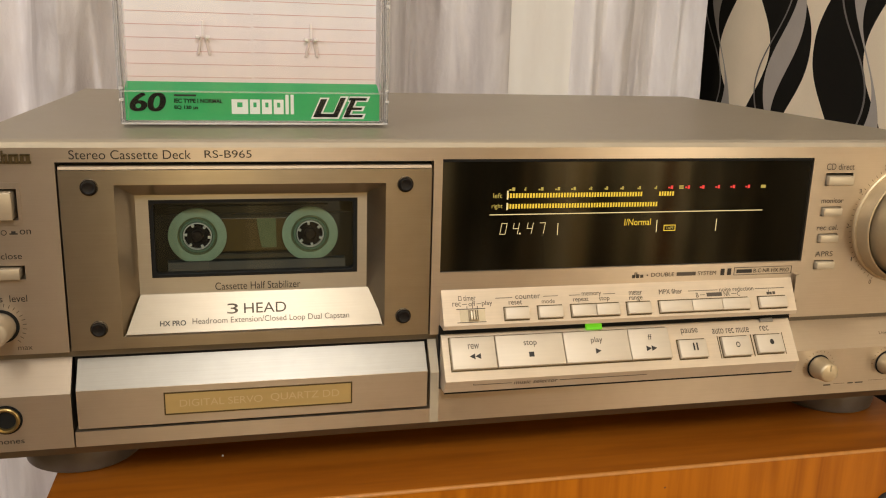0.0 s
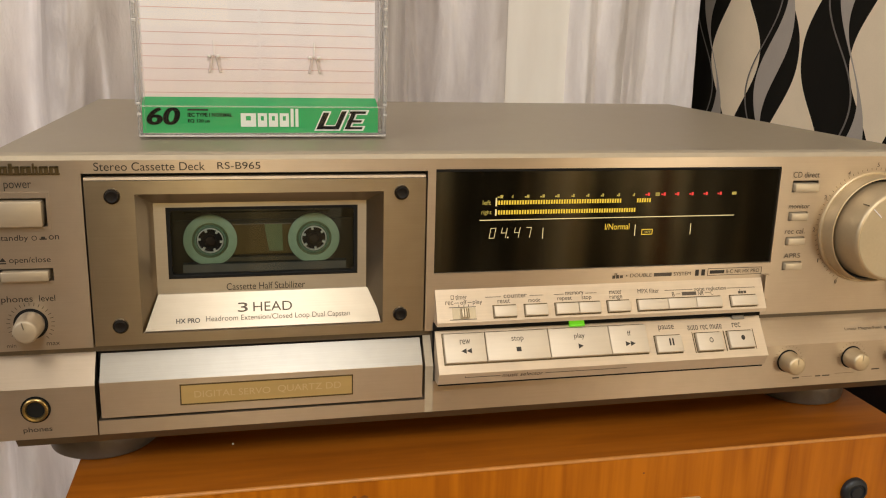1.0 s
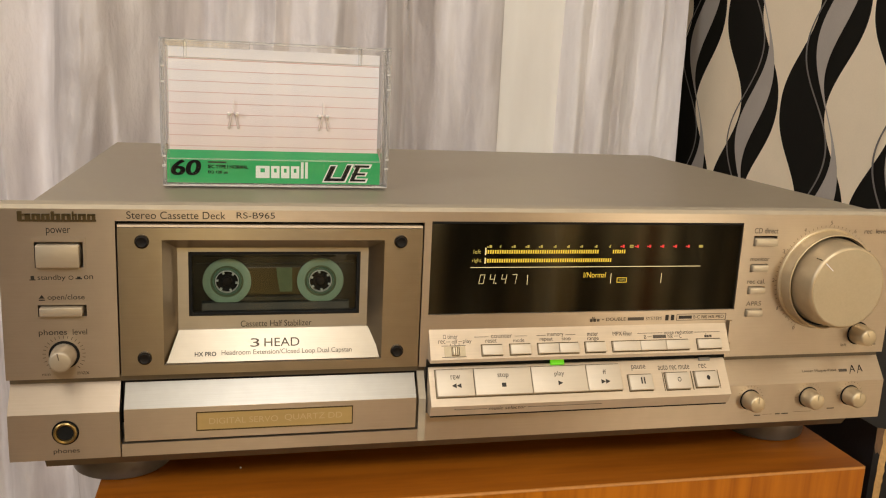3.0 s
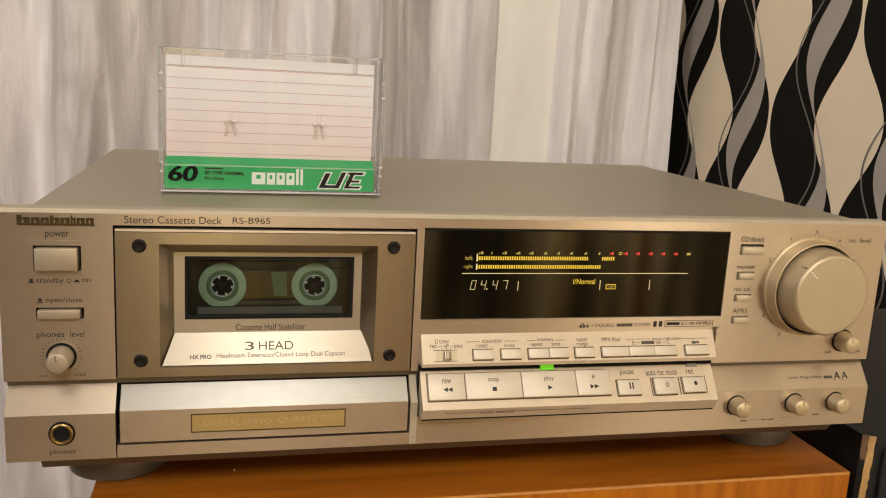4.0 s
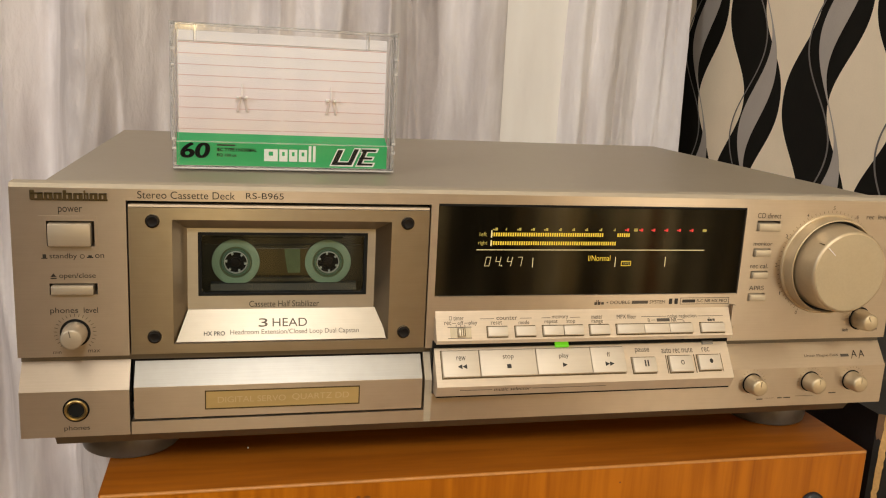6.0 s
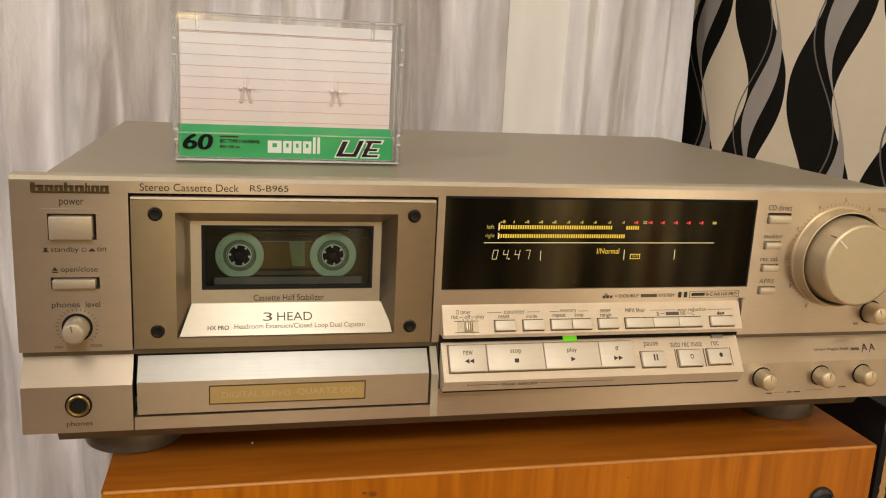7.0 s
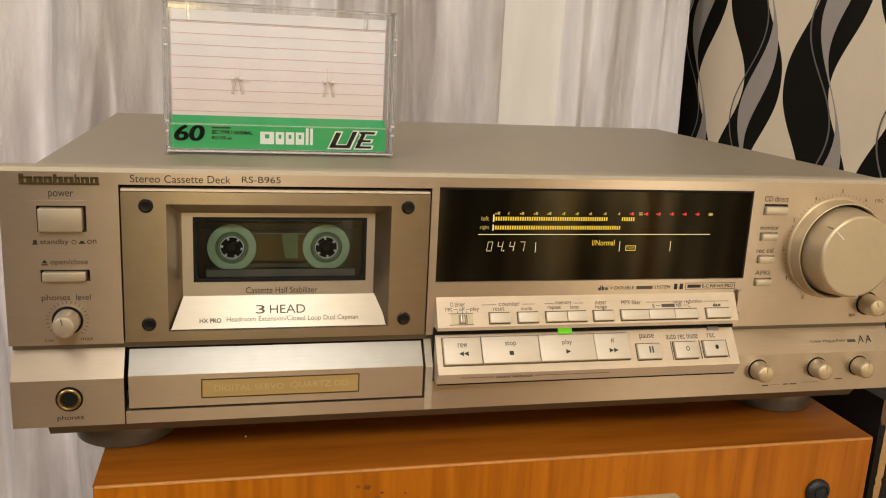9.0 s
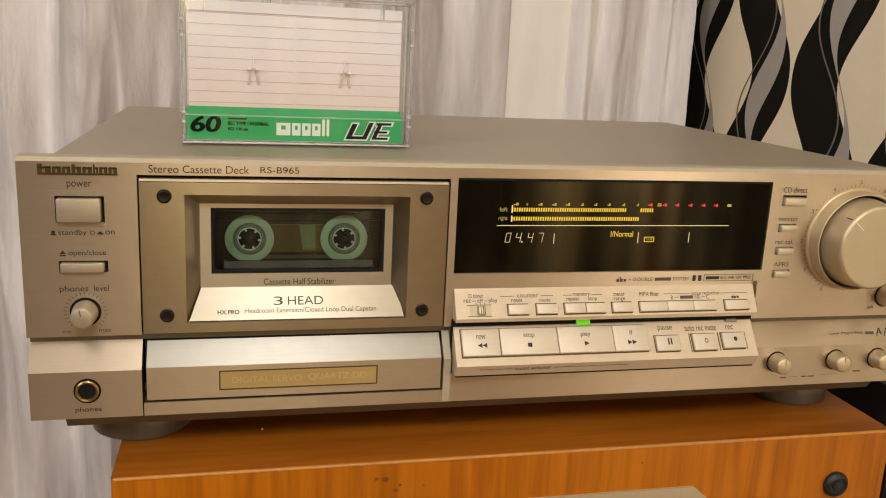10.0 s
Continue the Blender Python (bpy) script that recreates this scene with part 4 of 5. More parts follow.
for sx, w in ((-9.3, 2.4), (-4.0, 0.7), (2.4, 2.0), (9.2, 2.0), (15.8, 2.0), (22.9, 1.4), (29.6, 1.4), (36.3, 1.4), (43.7, 1.4), (50.9, 1.0)):
    sc += [(sx - w / 2, sx - w / 2 + w * 0.4, 816.4, 817.0), (sx, sx + w * 0.5, 816.3, 817.6)]
bars("scale_mark", sc, DISP, VFD_DIM, display, 0.2, "dim yellow scale marks")
sc = []
for sx in (57.5, 65.0, 71.5, 78.5, 85.4, 92.3):
    sc += [(sx - 1.1, sx - 0.2, 816.6, 817.2), (sx, sx + 1.0, 816.3, 817.7)]
bars("scale_mark", sc, DISP, VFD_RED, display, 0.2, "red scale marks")
bars("scale_mark", [(61.2, 63.2, 816.3, 816.9), (61.2, 63.2, 817.2, 817.7), (98.4, 100.6, 816.3, 817.6)], DISP, VFD_DIM, display, 0.2)
bars("display_rule", [(-17.9, 100.4, 806.8, 807.15)], DISP, VFD_PALE, display, 0.2, "thin pale line")


def digit(bm, ch, x, z, w, h):
    """A slanted seven-segment figure."""
    t = 0.34
    seg = {"a": (0, h - t, w, h), "g": (0, h / 2 - t / 2, w, h / 2 + t / 2), "d": (0, 0, w, t), "f": (0, h / 2, t, h), "b": (w - t, h / 2, w, h), "e": (0, 0, t, h / 2), "c": (w - t, 0, w, h / 2)}
    on = {"0": "abcdef", "4": "fgbc", "7": "abc", ".": "", "1": "bc", "5": "afgcd"}[ch]
    for s in on:
        x0, z0, x1, z1 = seg[s]
        DISP.poly(bm, [(x + px + 0.16 * pz, z + pz) for px, pz in ((x0 + 0.06, z0 + 0.06), (x1 - 0.06, z0 + 0.06), (x1 - 0.06, z1 - 0.06), (x0 + 0.06, z1 - 0.06))], 0.2)


bm = bmesh.new()
for ch, dx in (("0", -13.7), ("4", -8.7), ("4", -3.0), ("7", 2.0)):
    digit(bm, ch, dx, 799.0, 2.5, 4.6)
DISP.poly(bm, ((-5.6, 799.0), (-5.0, 799.0), (-5.0, 799.6), (-5.6, 799.6)), 0.2)
part("counter_digit", bm, VFD_PALE, display, "pale seven-segment tape counter", weld=False)
bars("display_divider", [(10.1, 10.4, 798.4, 803.2), (52.6, 52.95, 798.6, 803.6), (79.4, 79.75, 798.6, 803.6)], DISP, VFD_PALE, display, 0.2)
letters("I/Normal", DISP, 38.6, 50.0, 801.6, 804.3, VFD, display, 0.2)
part("tape_sign", pierced(bmesh.new(), 56.0, 61.2, 799.0, 801.5, 0.75, 0.85, [(56.3, 60.9, 799.3, 801.2)]), VFD, display, "small lit frame")
letters("TAPE", DISP, 56.8, 60.4, 799.7, 800.8, VFD_DIM, display, 0.2)
bars("maker_print", [(43.4, 44.7, 779.6, 781.0), (44.4, 44.8, 779.6, 782.1), (45.2, 46.6, 779.6, 781.2), (45.2, 45.6, 779.6, 782.1), (47.0, 48.4, 779.7, 781.0), (49.9, 50.5, 780.4, 781.0), (63.4, 72.0, 779.9, 781.5)], FRONT, PRINT, deck)
letters("DOUBLE", FRONT, 51.9, 62.2, 779.9, 781.6, PRINT, deck)
letters("SYSTEM", FRONT, 73.0, 81.4, 779.9, 781.6, PRINT, deck)
part("print_frame", pierced(bmesh.new(), 90.0, 117.2, 779.3, 782.7, -0.12, 0.02, [(90.25, 116.95, 779.55, 782.45)]), PRINT, deck)
bars("maker_print", [(83.6, 85.4, 779.5, 782.4), (86.7, 88.5, 779.5, 782.4), (91.0, 98.2, 780.2, 781.8)], FRONT, PRINT_DARK, deck)
letters("B-C NR HX PRO", FRONT, 99.2, 116.0, 780.2, 781.9, PRINT_DARK, deck)

# ---- small button tray ----
part("tray_well", boxed(-37.0, 118.4, 1.5, 7.0, 738, 784), CHASSIS, deck)
bm = prism(bmesh.new(), [(1.5, 778.3), (0.0, 777.5), (-7.0, 765.0), (-6.4, 763.2), (1.5, 763.2)], -36.4, 117.6)
tray = part("function_tray", bm, BRIGHT, deck, "sloping tray of small function buttons")
part("tray_cheek", prism(bmesh.new(), [(0.05, 779.2), (-2.4, 779.0), (-2.4, 768.0), (0.05, 764.0)], 118.6, 120.4), CHAMPAGNE, deck)


def press(x0, x1, z0, z1, face, parent, height, name="button"):
    """A button of its own in a dark slot."""
    b = part(name, face.slab(bmesh.new(), x0, x1, z0, z1, 0.1, height, 0.35), BUTTON_LIGHT, parent, smooth=50)
    bars("slot", [(x0 - 0.45, x1 + 0.1, z0 - 0.45, z1 + 0.5)], face, BADGE, parent, 0.06)
    return b


for x0, x1 in ((-11.7, -1.8), (2.1, 12.2), (16.0, 26.2), (26.5, 36.5), (40.1, 50.3), (54.3, 68.5), (68.8, 82.3), (82.6, 95.1), (100.1, 113.0)):
    press(x0, x1, 766.3, 770.4, UPPER, tray, 1.5)
slot = bars("slot", [(-29.8, -19.6, 766.2, 770.4)], UPPER, KNOB_FACE, tray, 0.08)
part("timer_switch", UPPER.slab(bmesh.new(), -26.4, -22.6, 766.5, 770.1, 0.1, 1.5, 0.5), BUTTON, tray, "small sliding switch", smooth=50)
bars("switch_groove", [(x, x + 0.45, 766.7, 769.9) for x in (-26.2, -25.1, -24.0, -23.2)], UPPER, BADGE, tray, 1.55)
bars("slot_line", [(-31.0, -19.4, 770.5, 770.75), (-31.0, -19.4, 765.9, 766.15), (-26.9, -26.6, 770.8, 771.6), (-24.7, -24.4, 770.8, 771.6), (-22.7, -22.4, 770.8, 771.6), (-29.9, -28.6, 773.6, 773.8), (-29.9, -29.7, 773.6, 775.2), (-28.8, -28.6, 773.6, 775.2), (-29.9, -28.6, 775.0, 775.2)], UPPER, PRINT, tray)
for body, x0, x1, z0, z1 in (("timer", -27.9, -22.9, 773.5, 775.3), ("rec", -32.4, -29.0, 771.6, 773.0), ("off", -26.0, -23.2, 771.6, 773.2), ("play", -20.6, -16.4, 771.2, 773.3), ("counter", -6.8, 3.6, 773.4, 774.9), ("reset", -9.7, -4.2, 771.5, 773.0), ("mode", 4.0, 9.4, 771.5, 773.0), ("memory", 21.2, 29.5, 773.1, 774.8), ("repeat", 17.2, 23.8, 771.2, 773.0), ("stop", 28.4, 32.9, 771.2, 773.0), ("meter", 41.7, 47.4, 773.2, 774.8), ("range", 41.5, 47.4, 770.9, 772.6), ("MPX filter", 55.1, 65.4, 773.0, 774.8), ("noise reduction", 82.7, 98.5, 773.1, 774.7), ("B", 71.5, 72.7, 771.3, 773.0), ("NR", 84.4, 87.2, 771.3, 773.0), ("C", 90.6, 91.9, 771.3, 773.0)):
    letters(body, UPPER, x0, x1, z0, z1, PRINT, tray, 0.12)
bars("print_rule", [(-15.0, -8.0, 773.9, 774.1), (4.8, 11.0, 773.9, 774.1), (15.8, 20.4, 773.9, 774.1), (30.4, 35.6, 773.9, 774.1), (68.2, 81.8, 773.7, 773.9), (99.4, 113.4, 773.6, 773.8), (73.3, 75.6, 772.1, 772.3), (87.8, 90.2, 772.1, 772.3), (-28.6, -26.6, 772.2, 772.4), (-22.8, -21.0, 772.2, 772.4), (76.4, 83.4, 771.5, 772.9), (104.5, 105.6, 771.3, 772.3), (105.8, 107.0, 771.3, 772.3), (105.4, 105.7, 771.3, 773.1), (107.3, 108.6, 771.4, 772.4)], UPPER, PRINT, tray, 0.12)

# ---- transport tray ----
bm = prism(bmesh.new(), [(1.5, 760.6), (-2.0, 759.5), (-13.0, 744.4), (-10.0, 738.8), (1.5, 738.4)], -36.4, 117.6)
transport = part("transport_tray", bm, BRIGHT, deck, "projecting tray of large transport buttons")
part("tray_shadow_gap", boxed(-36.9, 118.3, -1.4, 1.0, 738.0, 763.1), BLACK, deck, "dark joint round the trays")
# Solid black strip draws the dark line below the tray edge.
part("tray_shadow_gap", boxed(-36.0, 117.2, -9.5, -1.6, 737.9, 738.55), BLACK, deck, "black strip under the tray's front edge")
for x0, x1 in ((-33.4, -15.5), (-15.2, 12.8), (13.1, 40.9), (41.2, 58.9)):
    press(x0, x1, 747.9, 758.2, LOWER, transport, 1.9, "transport_button")
for x0, x1, z0, z1 in ((63.1, 75.4, 747.5, 753.6), (83.0, 95.4, 747.3, 753.9), (99.1, 111.3, 747.7, 754.0)):
    press(x0, x1, z0, z1, LOWER, transport, 1.7, "transport_button")
bars("slot_line", [(81.6, 82.0, 746.8, 754.6), (97.2, 97.7, 746.9, 754.6), (112.3, 112.6, 747.0, 754.8)], LOWER, BADGE, transport, 0.1)
for body, x0, x1, z0, z1, lift in (("rew", -26.6, -22.1, 754.2, 755.9, 2.05), ("stop", -3.9, 1.5, 753.9, 756.1, 2.05), ("play", 24.5, 29.4, 753.7, 756.1, 2.05), ("ff", 49.4, 51.2, 754.2, 756.0, 2.05), ("pause", 65.8, 73.4, 755.5, 757.8, 0.12), ("auto rec mute", 80.1, 97.2, 755.4, 757.5, 0.12), ("rec", 102.6, 106.8, 755.6, 757.4, 0.12)):
    letters(body, LOWER, x0, x1, z0, z1, PRINT, transport, lift)


def arrows(tips, z, mat=PRINT_DARK):
    bm = bmesh.new()
    for base, tip in tips:
        LOWER.poly(bm, ((base, z - 0.95), (base, z + 0.95), (tip, z)), 2.05)
    part("symbol", bm, mat, transport, weld=False)


arrows(((-24.1, -26.4), (-21.8, -24.1)), 751.8)
arrows(((25.9, 28.3),), 751.4)
arrows(((48.0, 50.3), (50.3, 52.7)), 751.3)
bars("symbol", [(-2.2, -0.1, 750.7, 752.3)], LOWER, PRINT_DARK, transport, 2.05)
bars("symbol", [(69.0, 69.7, 749.8, 752.4), (70.5, 71.2, 749.8, 752.4)], LOWER, PRINT_DARK, transport, 1.85)
part("symbol", disc(bmesh.new(), LOWER, 89.7, 751.0, 0.95, 1.85, inner=0.65), PRINT_DARK, transport)
part("symbol", disc(bmesh.new(), LOWER, 105.8, 751.3, 0.95, 1.85), PRINT_DARK, transport)
# Black ink in place of grey, for the dim light on the chin.
letters("music selector", CHIN, -8.6, 9.4, 741.3, 743.3, PRINT_DARK, transport, 0.12)
bars("print_rule", [(-25.2, -9.6, 742.1, 742.35), (10.4, 48.0, 742.1, 742.35), (-25.2, -24.9, 742.1, 742.8)], CHIN, PRINT_DARK, transport, 0.12)
part("play_lamp", LOWER.slab(bmesh.new(), 23.8, 30.6, 758.9, 761.0, 0.3, 1.6, 0.3), GREEN_LED, transport, "lit green lamp above the play button")
part("record_lamp", LOWER.slab(bmesh.new(), 103.2, 109.2, 758.6, 760.0, 0.3, 1.2, 0.3), LED_OFF, transport, "unlit grey lamp above the record button")

# ---- right column ----
for x0, x1, z0, z1 in ((128.8, 141.0, 817.3, 821.2), (128.6, 137.3, 804.2, 807.6), (128.6, 137.3, 792.7, 795.9), (128.6, 137.3, 780.9, 784.2)):
    part("small_button", boxed(x0, x1, -1.8, 8, z0, z1, 0.5), BUTTON, deck, smooth=40)
for body, x0, x1, z0, z1 in (("CD direct", 128.0, 141.3, 823.7, 826.4), ("monitor", 127.6, 138.2, 809.6, 811.6), ("rec cal.", 127.2, 137.4, 797.8, 800.2), ("APRS", 128.2, 136.6, 786.3, 788.6), ("rec  level", 192.6, 205.8, 823.7, 826.2)):
    letters(body, FRONT, x0, x1, z0, z1, PRINT, deck)
KX, KZ = 171.5, 800.0
ring = part("level_ring", lathe(bmesh.new(), KX, KZ, [(26.3, 0.05), (26.2, -0.9), (25.7, -1.3), (25.2, -1.2), (24.7, -6.6), (24.4, -7.4), (23.9, -7.6), (23.7, -7.0), (23.7, -2)], 80, closed=False), KNOB, deck, "raised skirt round the record level knob", smooth=32)
bigk = part("record_level_knob", lathe(bmesh.new(), KX, KZ, [(22.3, -1.6), (22.3, -7.0), (20.9, -17.4), (20.7, -18.5), (20.1, -19.2), (19.6, -19.4)], 96), KNOB, deck, "large champagne record level knob", smooth=38)
part("knob_face", lathe(bmesh.new(), KX, KZ, [(19.6, -19.3), (19.4, -19.5), (0.3, -19.55)], 96), KNOB_FACE, bigk, "matt turned knob face", smooth=38)
part("knob_seat", lathe(bmesh.new(), KX, KZ, [(23.6, -2.0), (23.6, -4.5), (22.5, -4.5)], 72), BLACK, ring, smooth=30)
a = math.atan2(815.7 - KZ, 153.3 - KX)
# Pointer's highlight on the face is painted pale; the side line is dark.
for r0, r1, y0, y1, ink in ((13.6, 19.4, -19.7, -19.4, CARD_FOLD), (20.6, 21.6, -17.9, -11.0, BADGE)):
    bm = bmesh.new()
    d, e = Vector((math.cos(a), 0, math.sin(a))), Vector((-math.sin(a), 0, math.cos(a))) * 0.22
    q = [Vector((KX, 0, KZ)) + d * r + e * t + Vector((0, y, 0)) for r, t, y in ((r0, -1, y0), (r1, -1, y0), (r1, 1, y0), (r0, 1, y0), (r0, -1, y1), (r1, -1, y1), (r1, 1, y1), (r0, 1, y1))]
    v = [bm.verts.new(p) for p in q]
    for f in ((0, 1, 2, 3), (4, 5, 6, 7), (0, 1, 5, 4), (1, 2, 6, 5), (2, 3, 7, 6), (3, 0, 4, 7)):
        bm.faces.new([v[n] for n in f])
    part("pointer", bm, ink, bigk, "engraved pointer line", weld=False)
dial_marks(KX, KZ, 26.9, 28.0, 20, 242, 45, FRONT, 0.2, deck)
for k, n in enumerate("01234567"):
    a = radians(242 - 30.6 * k)
    cx, cz = KX + 29.3 * math.cos(a), KZ + 29.3 * math.sin(a)
    w = 0.28 if n == "1" else 0.6
    letters(n, FRONT, cx - w, cx + w, cz - 0.95, cz + 0.95, PRINT, deck)
knob("balance_knob", 197.6, 770.2, 0, 9.5, 5.4, 4.4, 6.2, 30, deck, "small champagne balance knob")
letters("left", FRONT, 188.2, 191.6, 763.2, 764.8, PRINT, deck)
letters("right", FRONT, 205.4, 210.0, 763.0, 764.8, PRINT, deck)
for kx in (134.3, 169.2, 194.8):
    knob("trim_knob", kx, 737.4, -4.5, 8.0, 4.9, 4.2, 5.5, 0, deck, "small champagne trim knob")
    dial_marks(kx, 737.4, 6.9, 7.6, 0, 180, 13, LOW, 0.16, deck)
letters("Linear Magne-Field", SLOPE, 166.4, 186.6, 749.4, 750.8, PRINT, deck)
bars("maker_print", [(188.6, 193.6, 749.4, 750.6)], SLOPE, PRINT, deck)
bm = bmesh.new()
for ax in (194.8, 199.4):
    for q in (((0, 0), (0.4, 0), (3.0, 3.7), (2.5, 3.7)), ((2.4, 3.7), (3.1, 3.7), (3.9, 0.8), (3.2, 0.8)), ((1.4, 1.6), (3.6, 1.6), (3.6, 1.9), (1.5, 1.9))):
        SLOPE.poly(bm, [(ax + px, 748.4 + pz) for px, pz in q], 0.15)
part("emblem_print", bm, PRINT_DARK, deck, "dark printed emblem", weld=False)
bars("maker_print", [(138.0, 141.6, 728.2, 728.8), (150.4, 153.2, 728.5, 729.1), (154.2, 158.2, 728.5, 729.1), (181.6, 186.0, 730.2, 730.8)], LOW, PRINT, deck)
bars("print_rule", [(143.0, 148.5, 728.8, 728.95), (161.2, 172.0, 729.4, 729.55)], LOW, PRINT, deck)

# ---- tape in the deck ----
tape = thing("cassette_tape", -106, 18, 783, "smoked compact cassette with pale green reels loaded in the deck", "cassette tape")
FASCIA.add(tape)
part("shell", boxed(-156, -55.5, 15.6, 23.5, 770, 823, 0.8), SHELL, tape, "smoked dark shell", smooth=40)
TAPEF = flat(15.6)
part("tape_window", boxed(-118.6, -94.0, 15.0, 15.7, 791.5, 804.4, 0.2), TAPE_BROWN, tape, "brown window between the reels")
part("tape_patch", plate(bmesh.new(), [(-105.2, 804.2), (-98.0, 804.2), (-97.8, 792.8), (-103.4, 792.8), (-104.4, 798.0)], 14.8, 15.0), LEADER_DARK, tape, "green gap in the tape pack")
part("head_cover", prism(bmesh.new(), [(15.6, 788.6), (13.8, 788.0), (12.6, 784.0), (15.6, 783.0)], -137.5, -72.0), SHELL_EDGE, tape, "raised blue-grey lower edge", smooth=30)
part("cover_step", prism(bmesh.new(), [(15.6, 790.6), (14.9, 790.4), (14.7, 788.7), (15.6, 788.5)], -132.0, -76.5), SHELL, tape)
part("shell_rib", boxed(-137, -78, 14.6, 15.7, 809.0, 809.7, 0.15), SHELL_EDGE, tape, "pale upper rib of the shell")
part("shell_rib", boxed(-140, -70, 14.9, 15.7, 805.8, 806.2), SHELL_EDGE, tape)
for rx, turn in ((-126.6, 8), (-85.2, 22)):
    reel = part("reel", lathe(bmesh.new(), rx, 797.9, [(10.7, 15.2), (10.7, 14.6), (10.3, 14.4), (7.3, 14.4)], 64, closed=False), LEADER, tape, "pale green translucent reel", smooth=40)
    part("reel_groove", lathe(bmesh.new(), rx, 797.9, [(7.3, 14.4), (7.2, 14.9), (6.6, 14.9), (6.5, 14.5)], 56, closed=False), LEADER_DARK, reel, "dark green groove", smooth=40)
    part("inner_ring", lathe(bmesh.new(), rx, 797.9, [(6.5, 14.5), (6.3, 14.1), (5.5, 14.1), (5.3, 14.6)], 56, closed=False), REEL_RING, reel, "clear green inner ring", smooth=40)
    part("hub", lathe(bmesh.new(), rx, 797.9, [(5.3, 14.6), (5.2, 13.8), (4.9, 13.7), (4.8, 16)], 40, closed=False), HUB, reel, "ivory toothed hub", smooth=40)
    part("spindle_hole", disc(bmesh.new(), flat(15.4), rx, 797.9, 4.9, 0.0, 36), BLACK, reel)
    part("spindle", lathe(bmesh.new(), rx, 797.9, [(2.3, 15.3), (2.3, 13.9), (1.7, 13.2), (0.3, 13.0)], 24), SPINDLE, reel, "dark drive spindle", smooth=35)
    for k in range(6):
        a = radians(turn + 60 * k)
        bm = boxed(3.7, 5.0, 13.7, 15.2, -0.45, 0.45, 0.15)
        bmesh.ops.rotate(bm, verts=bm.verts, cent=(0, 0, 0), matrix=Matrix.Rotation(a, 3, "Y"))
        bmesh.ops.translate(bm, vec=(rx, 0, 797.9), verts=bm.verts)
        part("tooth", bm, HUB, reel)

# ---- cassette case on the deck ----
YAW = 1.2
case = thing("cassette_case", -100.4, 55, 835.3, "clear cassette case with lined card and green spine on the deck", "cassette case")
CASE_M = Matrix.Translation((-100.4, 55.0, 835.3)) @ Matrix.Rotation(radians(YAW), 4, "Z") @ Matrix.Diagonal((1.038, 1.038, 1.038, 1.0))
W2, HH, DD = 52.4, 66.8, 15.6


def in_case(bm):
    bmesh.ops.transform(bm, matrix=CASE_M, verts=bm.verts)
    return bm


def case_part(name, bm, mat, label="", smooth=0, parent=None):
    ob = part(name, in_case(bm), mat, parent or case, label, smooth=smooth)
    ob.visible_shadow = mat not in (CLEAR, CLEAR_EDGE, PRONG_WHITE)
    return ob


def sheet(y, x0, x1, z0, z1):
    bm = bmesh.new()
    bm.faces.new([bm.verts.new((px, y + 0.4, pz)) for px, pz in ((x0, z0), (x1, z0), (x1, z1), (x0, z1))])
    return bm


CASEF = Face((0.0, 0.0), (0.0, 100.0))
case_part("front_pane", sheet(0.0, -W2 + 1.2, W2 - 1.2, 1.2, HH - 1.2), CLEAR, "clear front pane")
case_part("back_pane", sheet(DD - 0.9, -W2, W2, 0.4, HH - 0.4), CLEAR, "clear back pane")
for sx in (-1, 1):
    case_part("side_wall", boxed(min(sx * W2, sx * (W2 - 1.3)), max(sx * W2, sx * (W2 - 1.3)), 0.1, DD, 0, HH, 0.4), CLEAR_EDGE, "clear side wall", 40)
    case_part("inner_side_wall", boxed(min(sx * (W2 - 2.6), sx * (W2 - 3.0)), max(sx * (W2 - 2.6), sx * (W2 - 3.0)), 1.0, 5.0, 2, HH - 3), CLEAR_EDGE, "clear inner wall")
    for hz in (14.5, 46.5, 54.5):
        case_part("hinge_lug", boxed(min(sx * (W2 - 0.4), sx * (W2 + 0.4)), max(sx * (W2 - 0.4), sx * (W2 + 0.4)), 3.0, 7.5, hz, hz + 3.6, 0.3), CLEAR_EDGE, "clear hinge lug")
    case_part("lid_wall", boxed(min(sx * (W2 + 0.1), sx * (W2 + 1.0)), max(sx * (W2 + 0.1), sx * (W2 + 1.0)), 4.0, DD, 13, HH + 0.4, 0.25), CLEAR_EDGE, "clear outer lid wall", 40)
    for hz in (9.0, 13.4, 47.0, 54.0):
        case_part("lug", boxed(min(sx * (W2 - 1.6), sx * (W2 + 0.2)), max(sx * (W2 - 1.6), sx * (W2 + 0.2)), -0.6, 0.6, hz, hz + 1.2, 0.25), PRONG_WHITE, "bright moulded lug")
case_part("bottom_wall", boxed(-W2, W2, 0.1, DD, 0, 1.3, 0.4), CLEAR_EDGE, "clear bottom wall", 40)
case_part("top_wall", boxed(-W2, W2, 0.1, DD, HH - 1.2, HH, 0.4), CLEAR_EDGE, "clear top wall", 40)
case_part("top_lip", boxed(-W2 + 1.5, -W2 + 39, -0.25, 1.2, HH - 3.6, HH - 0.3, 0.3), CLEAR, "clear closing lip")
case_part("front_bottom_rim", boxed(-W2 + 0.2, W2 - 0.2, -0.3, 0.3, 0.1, 0.8, 0.15), PRONG_WHITE, "bright lower rim")
case_part("spine_ledge", boxed(-W2 + 1.2, W2 - 1.2, -0.35, 0.2, 12.6, 13.2), CLEAR_EDGE, "clear ledge over the spine")
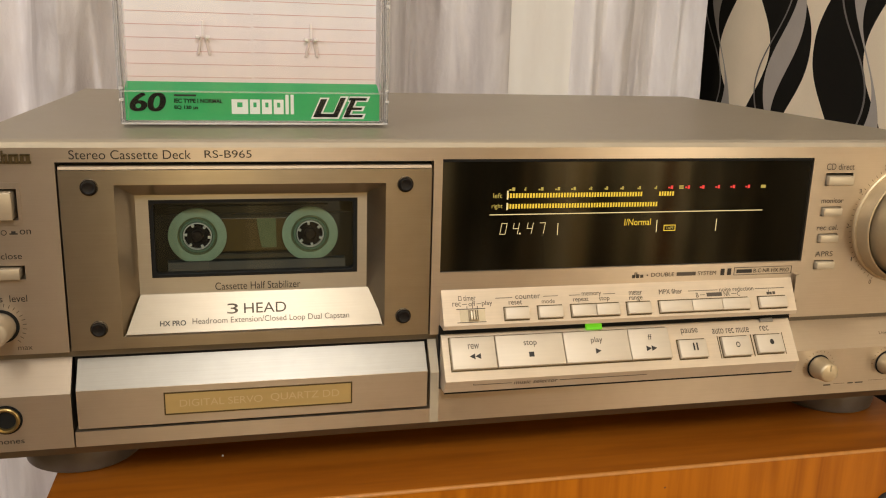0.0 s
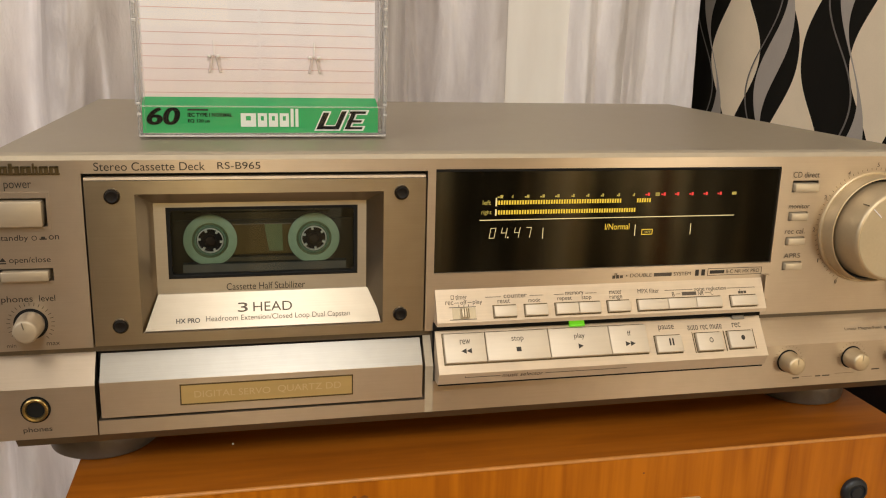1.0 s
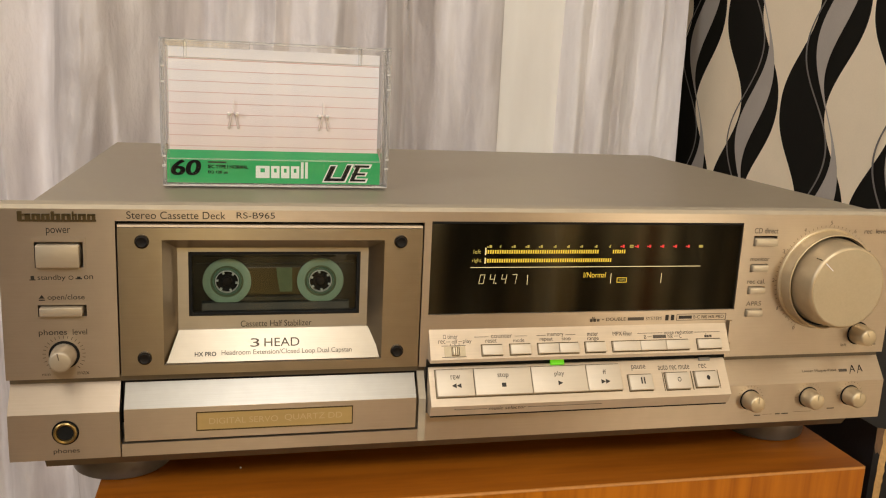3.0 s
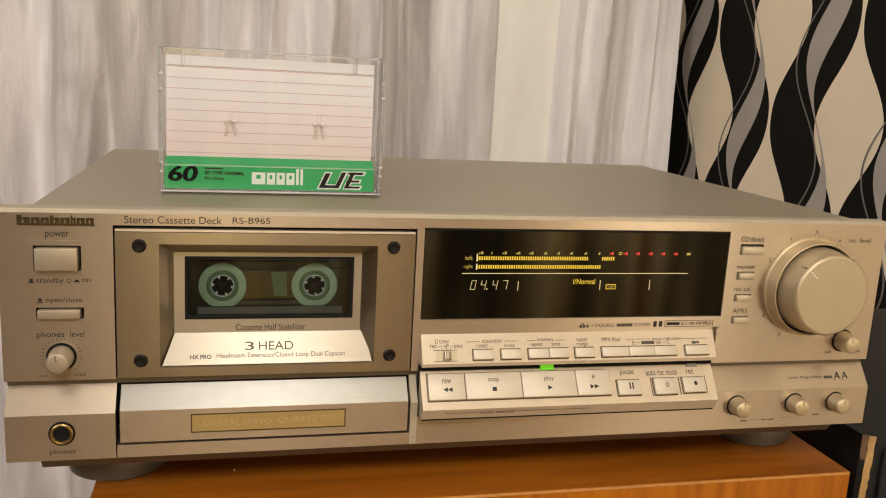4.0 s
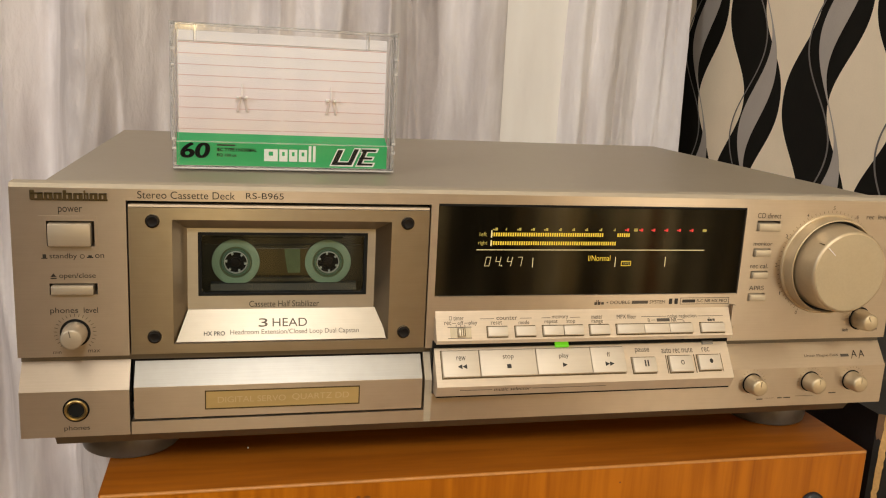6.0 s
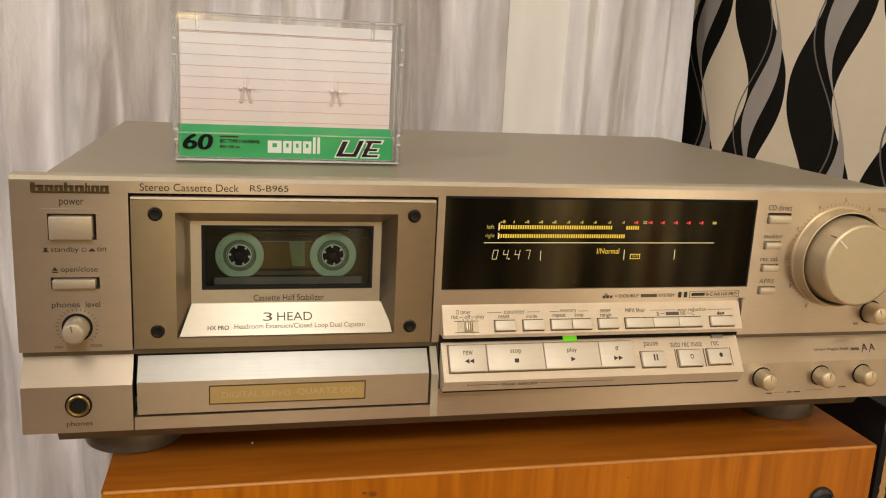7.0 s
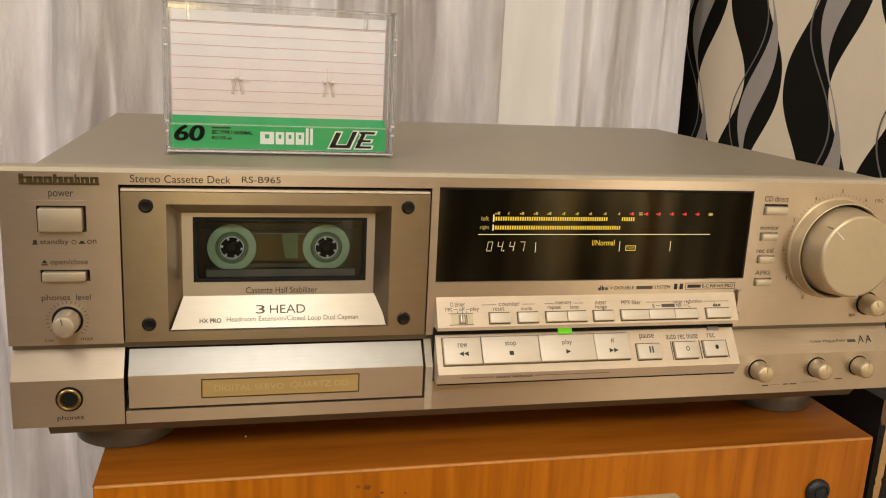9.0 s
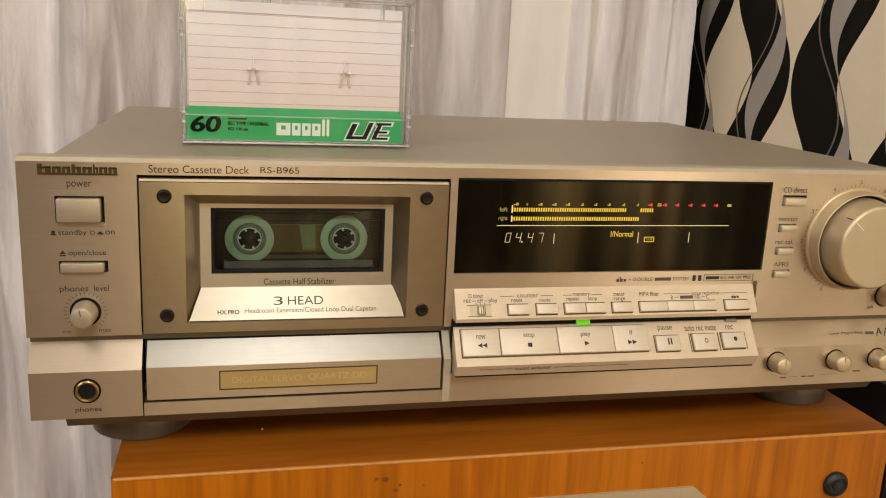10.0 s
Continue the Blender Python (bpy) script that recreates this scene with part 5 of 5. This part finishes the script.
# card
card = case_part("index_card", boxed(-50.2, 48.4, 9.2, 9.6, 15.2, 62.5), CARD, "pale pink index card ruled in red")
case_part("card_flap", boxed(-50.2, 48.4, 8.6, 9.15, 58.6, 63.4, 0.2), CARD_FOLD, "folded white upper edge", parent=card)
bm = bmesh.new()
for k in range(9):
    z = 57.9 - 5.0 * k
    for x0, x1 in ((-50.2, -2.2), (-1.2, 48.2)):
        CASEF.poly(bm, ((x0, z), (x1, z - 0.1), (x1, z + 0.12), (x0, z + 0.22)), -9.1)
for v in bm.verts:
    v.co.y = 9.08
rules = case_part("card_rule", bm, CARD_LINE, "thin red rules", parent=card)
spine = case_part("spine_card", boxed(-50.6, 48.8, 1.4, 1.8, 1.6, 12.4), GREEN, "green printed spine")
case_part("spine_slope", prism(bmesh.new(), [(1.4, 12.4), (1.8, 12.3), (9.1, 15.9), (9.1, 16.1)], -50.6, 48.8), GREEN, "green fold behind the spine", parent=spine)
for px in (-20.9, 21.5):
    bm = bmesh.new()
    box(bm, px - 0.35, px + 0.35, 7.9, 8.6, 33.8, 40.0, 0.15, segments=1)
    for side in (-1, 1):
        box(bm, px + side * 1.9 - 0.8, px + side * 1.9 + 0.8, 6.4, 8.6, 33.0, 34.3, 0.3, segments=1)
    stop = part("tape_stop", in_case(bm), PRONG, case, "clear forked tape stop")
    # Two bars in shadow colour stand for the shadow below the stop.
    for side in (-1, 1):
        shadow_bar = boxed(-0.6, 0.6, 8.3, 8.9, -7.0, 0.4, 0.25, segments=1)
        bmesh.ops.rotate(shadow_bar, verts=shadow_bar.verts, cent=(0, 0, 0), matrix=Matrix.Rotation(radians(-12 * side), 3, "Y"))
        bmesh.ops.translate(shadow_bar, vec=(px + side * 0.9 + 0.3, 0, 33.4), verts=shadow_bar.verts)
        part("shadow_bar", in_case(shadow_bar), STOP_SHADOW, stop)
for px in (-42.0, 38.4):
    case_part("lid_hook", boxed(px - 0.7, px + 0.7, 3.0, 8.0, 58.5, 66.2, 0.3), CLEAR_EDGE, "clear lid hook")


def on_spine(name, polys, mat, y, label="", parent=None):
    bm = bmesh.new()
    for pts in polys:
        bm.faces.new([bm.verts.new((x, y, z)) for x, z in pts])
    return part(name, in_case(bm), mat, parent or spine, label, weld=False)


def rect(x0, x1, z0, z1, lean=0.0):
    return ((x0, z0), (x1, z0), (x1 + lean * (z1 - z0), z1), (x0 + lean * (z1 - z0), z1))


def spine_text(body, x0, x1, z0, z1, mat, slant=0.0, bold=0.0):
    ob = letters(body, CASEF, x0, x1, z0, z1, mat, spine, -1.25, slant, bold)
    me = ob.data
    base = ORIGIN[spine]
    inv = Matrix.Translation(-base) @ Matrix.Diagonal((MM, MM, MM, 1)) @ CASE_M @ Matrix.Diagonal((1000, 1000, 1000, 1)) @ Matrix.Translation(base)
    me.transform(inv)
    return ob


spine_text("60", -48.4, -35.4, 5.0, 12.3, BLACK, 0.15, 0.014)
spine_text("60", -49.0, -36.0, 5.0, 12.3, BLACK, 0.15, 0.014)
spine_text("IEC TYPE I NORMAL", -32.4, -14.0, 8.4, 10.1, BLACK, 0.0, 0.035)
spine_text("EQ 120 \u00b5s", -32.4, -23.4, 5.7, 7.4, BLACK, 0.0, 0.035)
on_spine("faint_print", [rect(-32.4, -24.0, 11.0, 11.7)], PRINT_DARK, 1.22)
# maker's name as plain white strokes
st = []
x = -10.6
for w, top in ((6.4, 10.0), (3.9, 10.0), (3.9, 10.0), (3.9, 10.0), (1.3, 12.0), (1.3, 12.0)):
    if w > 2:
        st += [rect(x, x + w, 4.2, 6.9), rect(x, x + w * 0.34, 6.9, top), rect(x + w * 0.66, x + w, 6.9, top), rect(x + w * 0.34, x + w * 0.66, 8.8, top)]
    else:
        st += [rect(x, x + w, 4.2, top)]
    x += w + 0.75
on_spine("white_name_print", st, WHITE_PRINT, 1.22, "bold white printed name")
# slanted black emblem with a white outline
em = [rect(20.6, 24.4, 2.4, 11.0, 0.45), rect(23.0, 29.8, 2.4, 5.0, 0.45), rect(28.6, 32.0, 2.4, 11.6, 0.45), rect(33.2, 36.4, 2.4, 11.4, 0.45), rect(34.0, 42.2, 2.4, 4.6, 0.45), rect(34.6, 42.0, 5.6, 7.6, 0.45), rect(35.6, 44.0, 9.4, 11.6, 0.45)]
on_spine("emblem_outline", em, WHITE_PRINT, 1.26, "white outline of the emblem")
em = [rect(21.5, 24.0, 3.1, 10.4, 0.45), rect(22.4, 29.4, 3.1, 4.5, 0.45), rect(29.2, 31.4, 3.1, 11.0, 0.45), rect(33.9, 35.9, 3.1, 10.8, 0.45), rect(34.2, 41.6, 3.1, 4.1, 0.45), rect(35.0, 41.3, 6.1, 7.1, 0.45), rect(36.0, 43.2, 9.9, 11.0, 0.45)]
on_spine("emblem_print", em, BLACK, 1.2, "slanted black emblem")
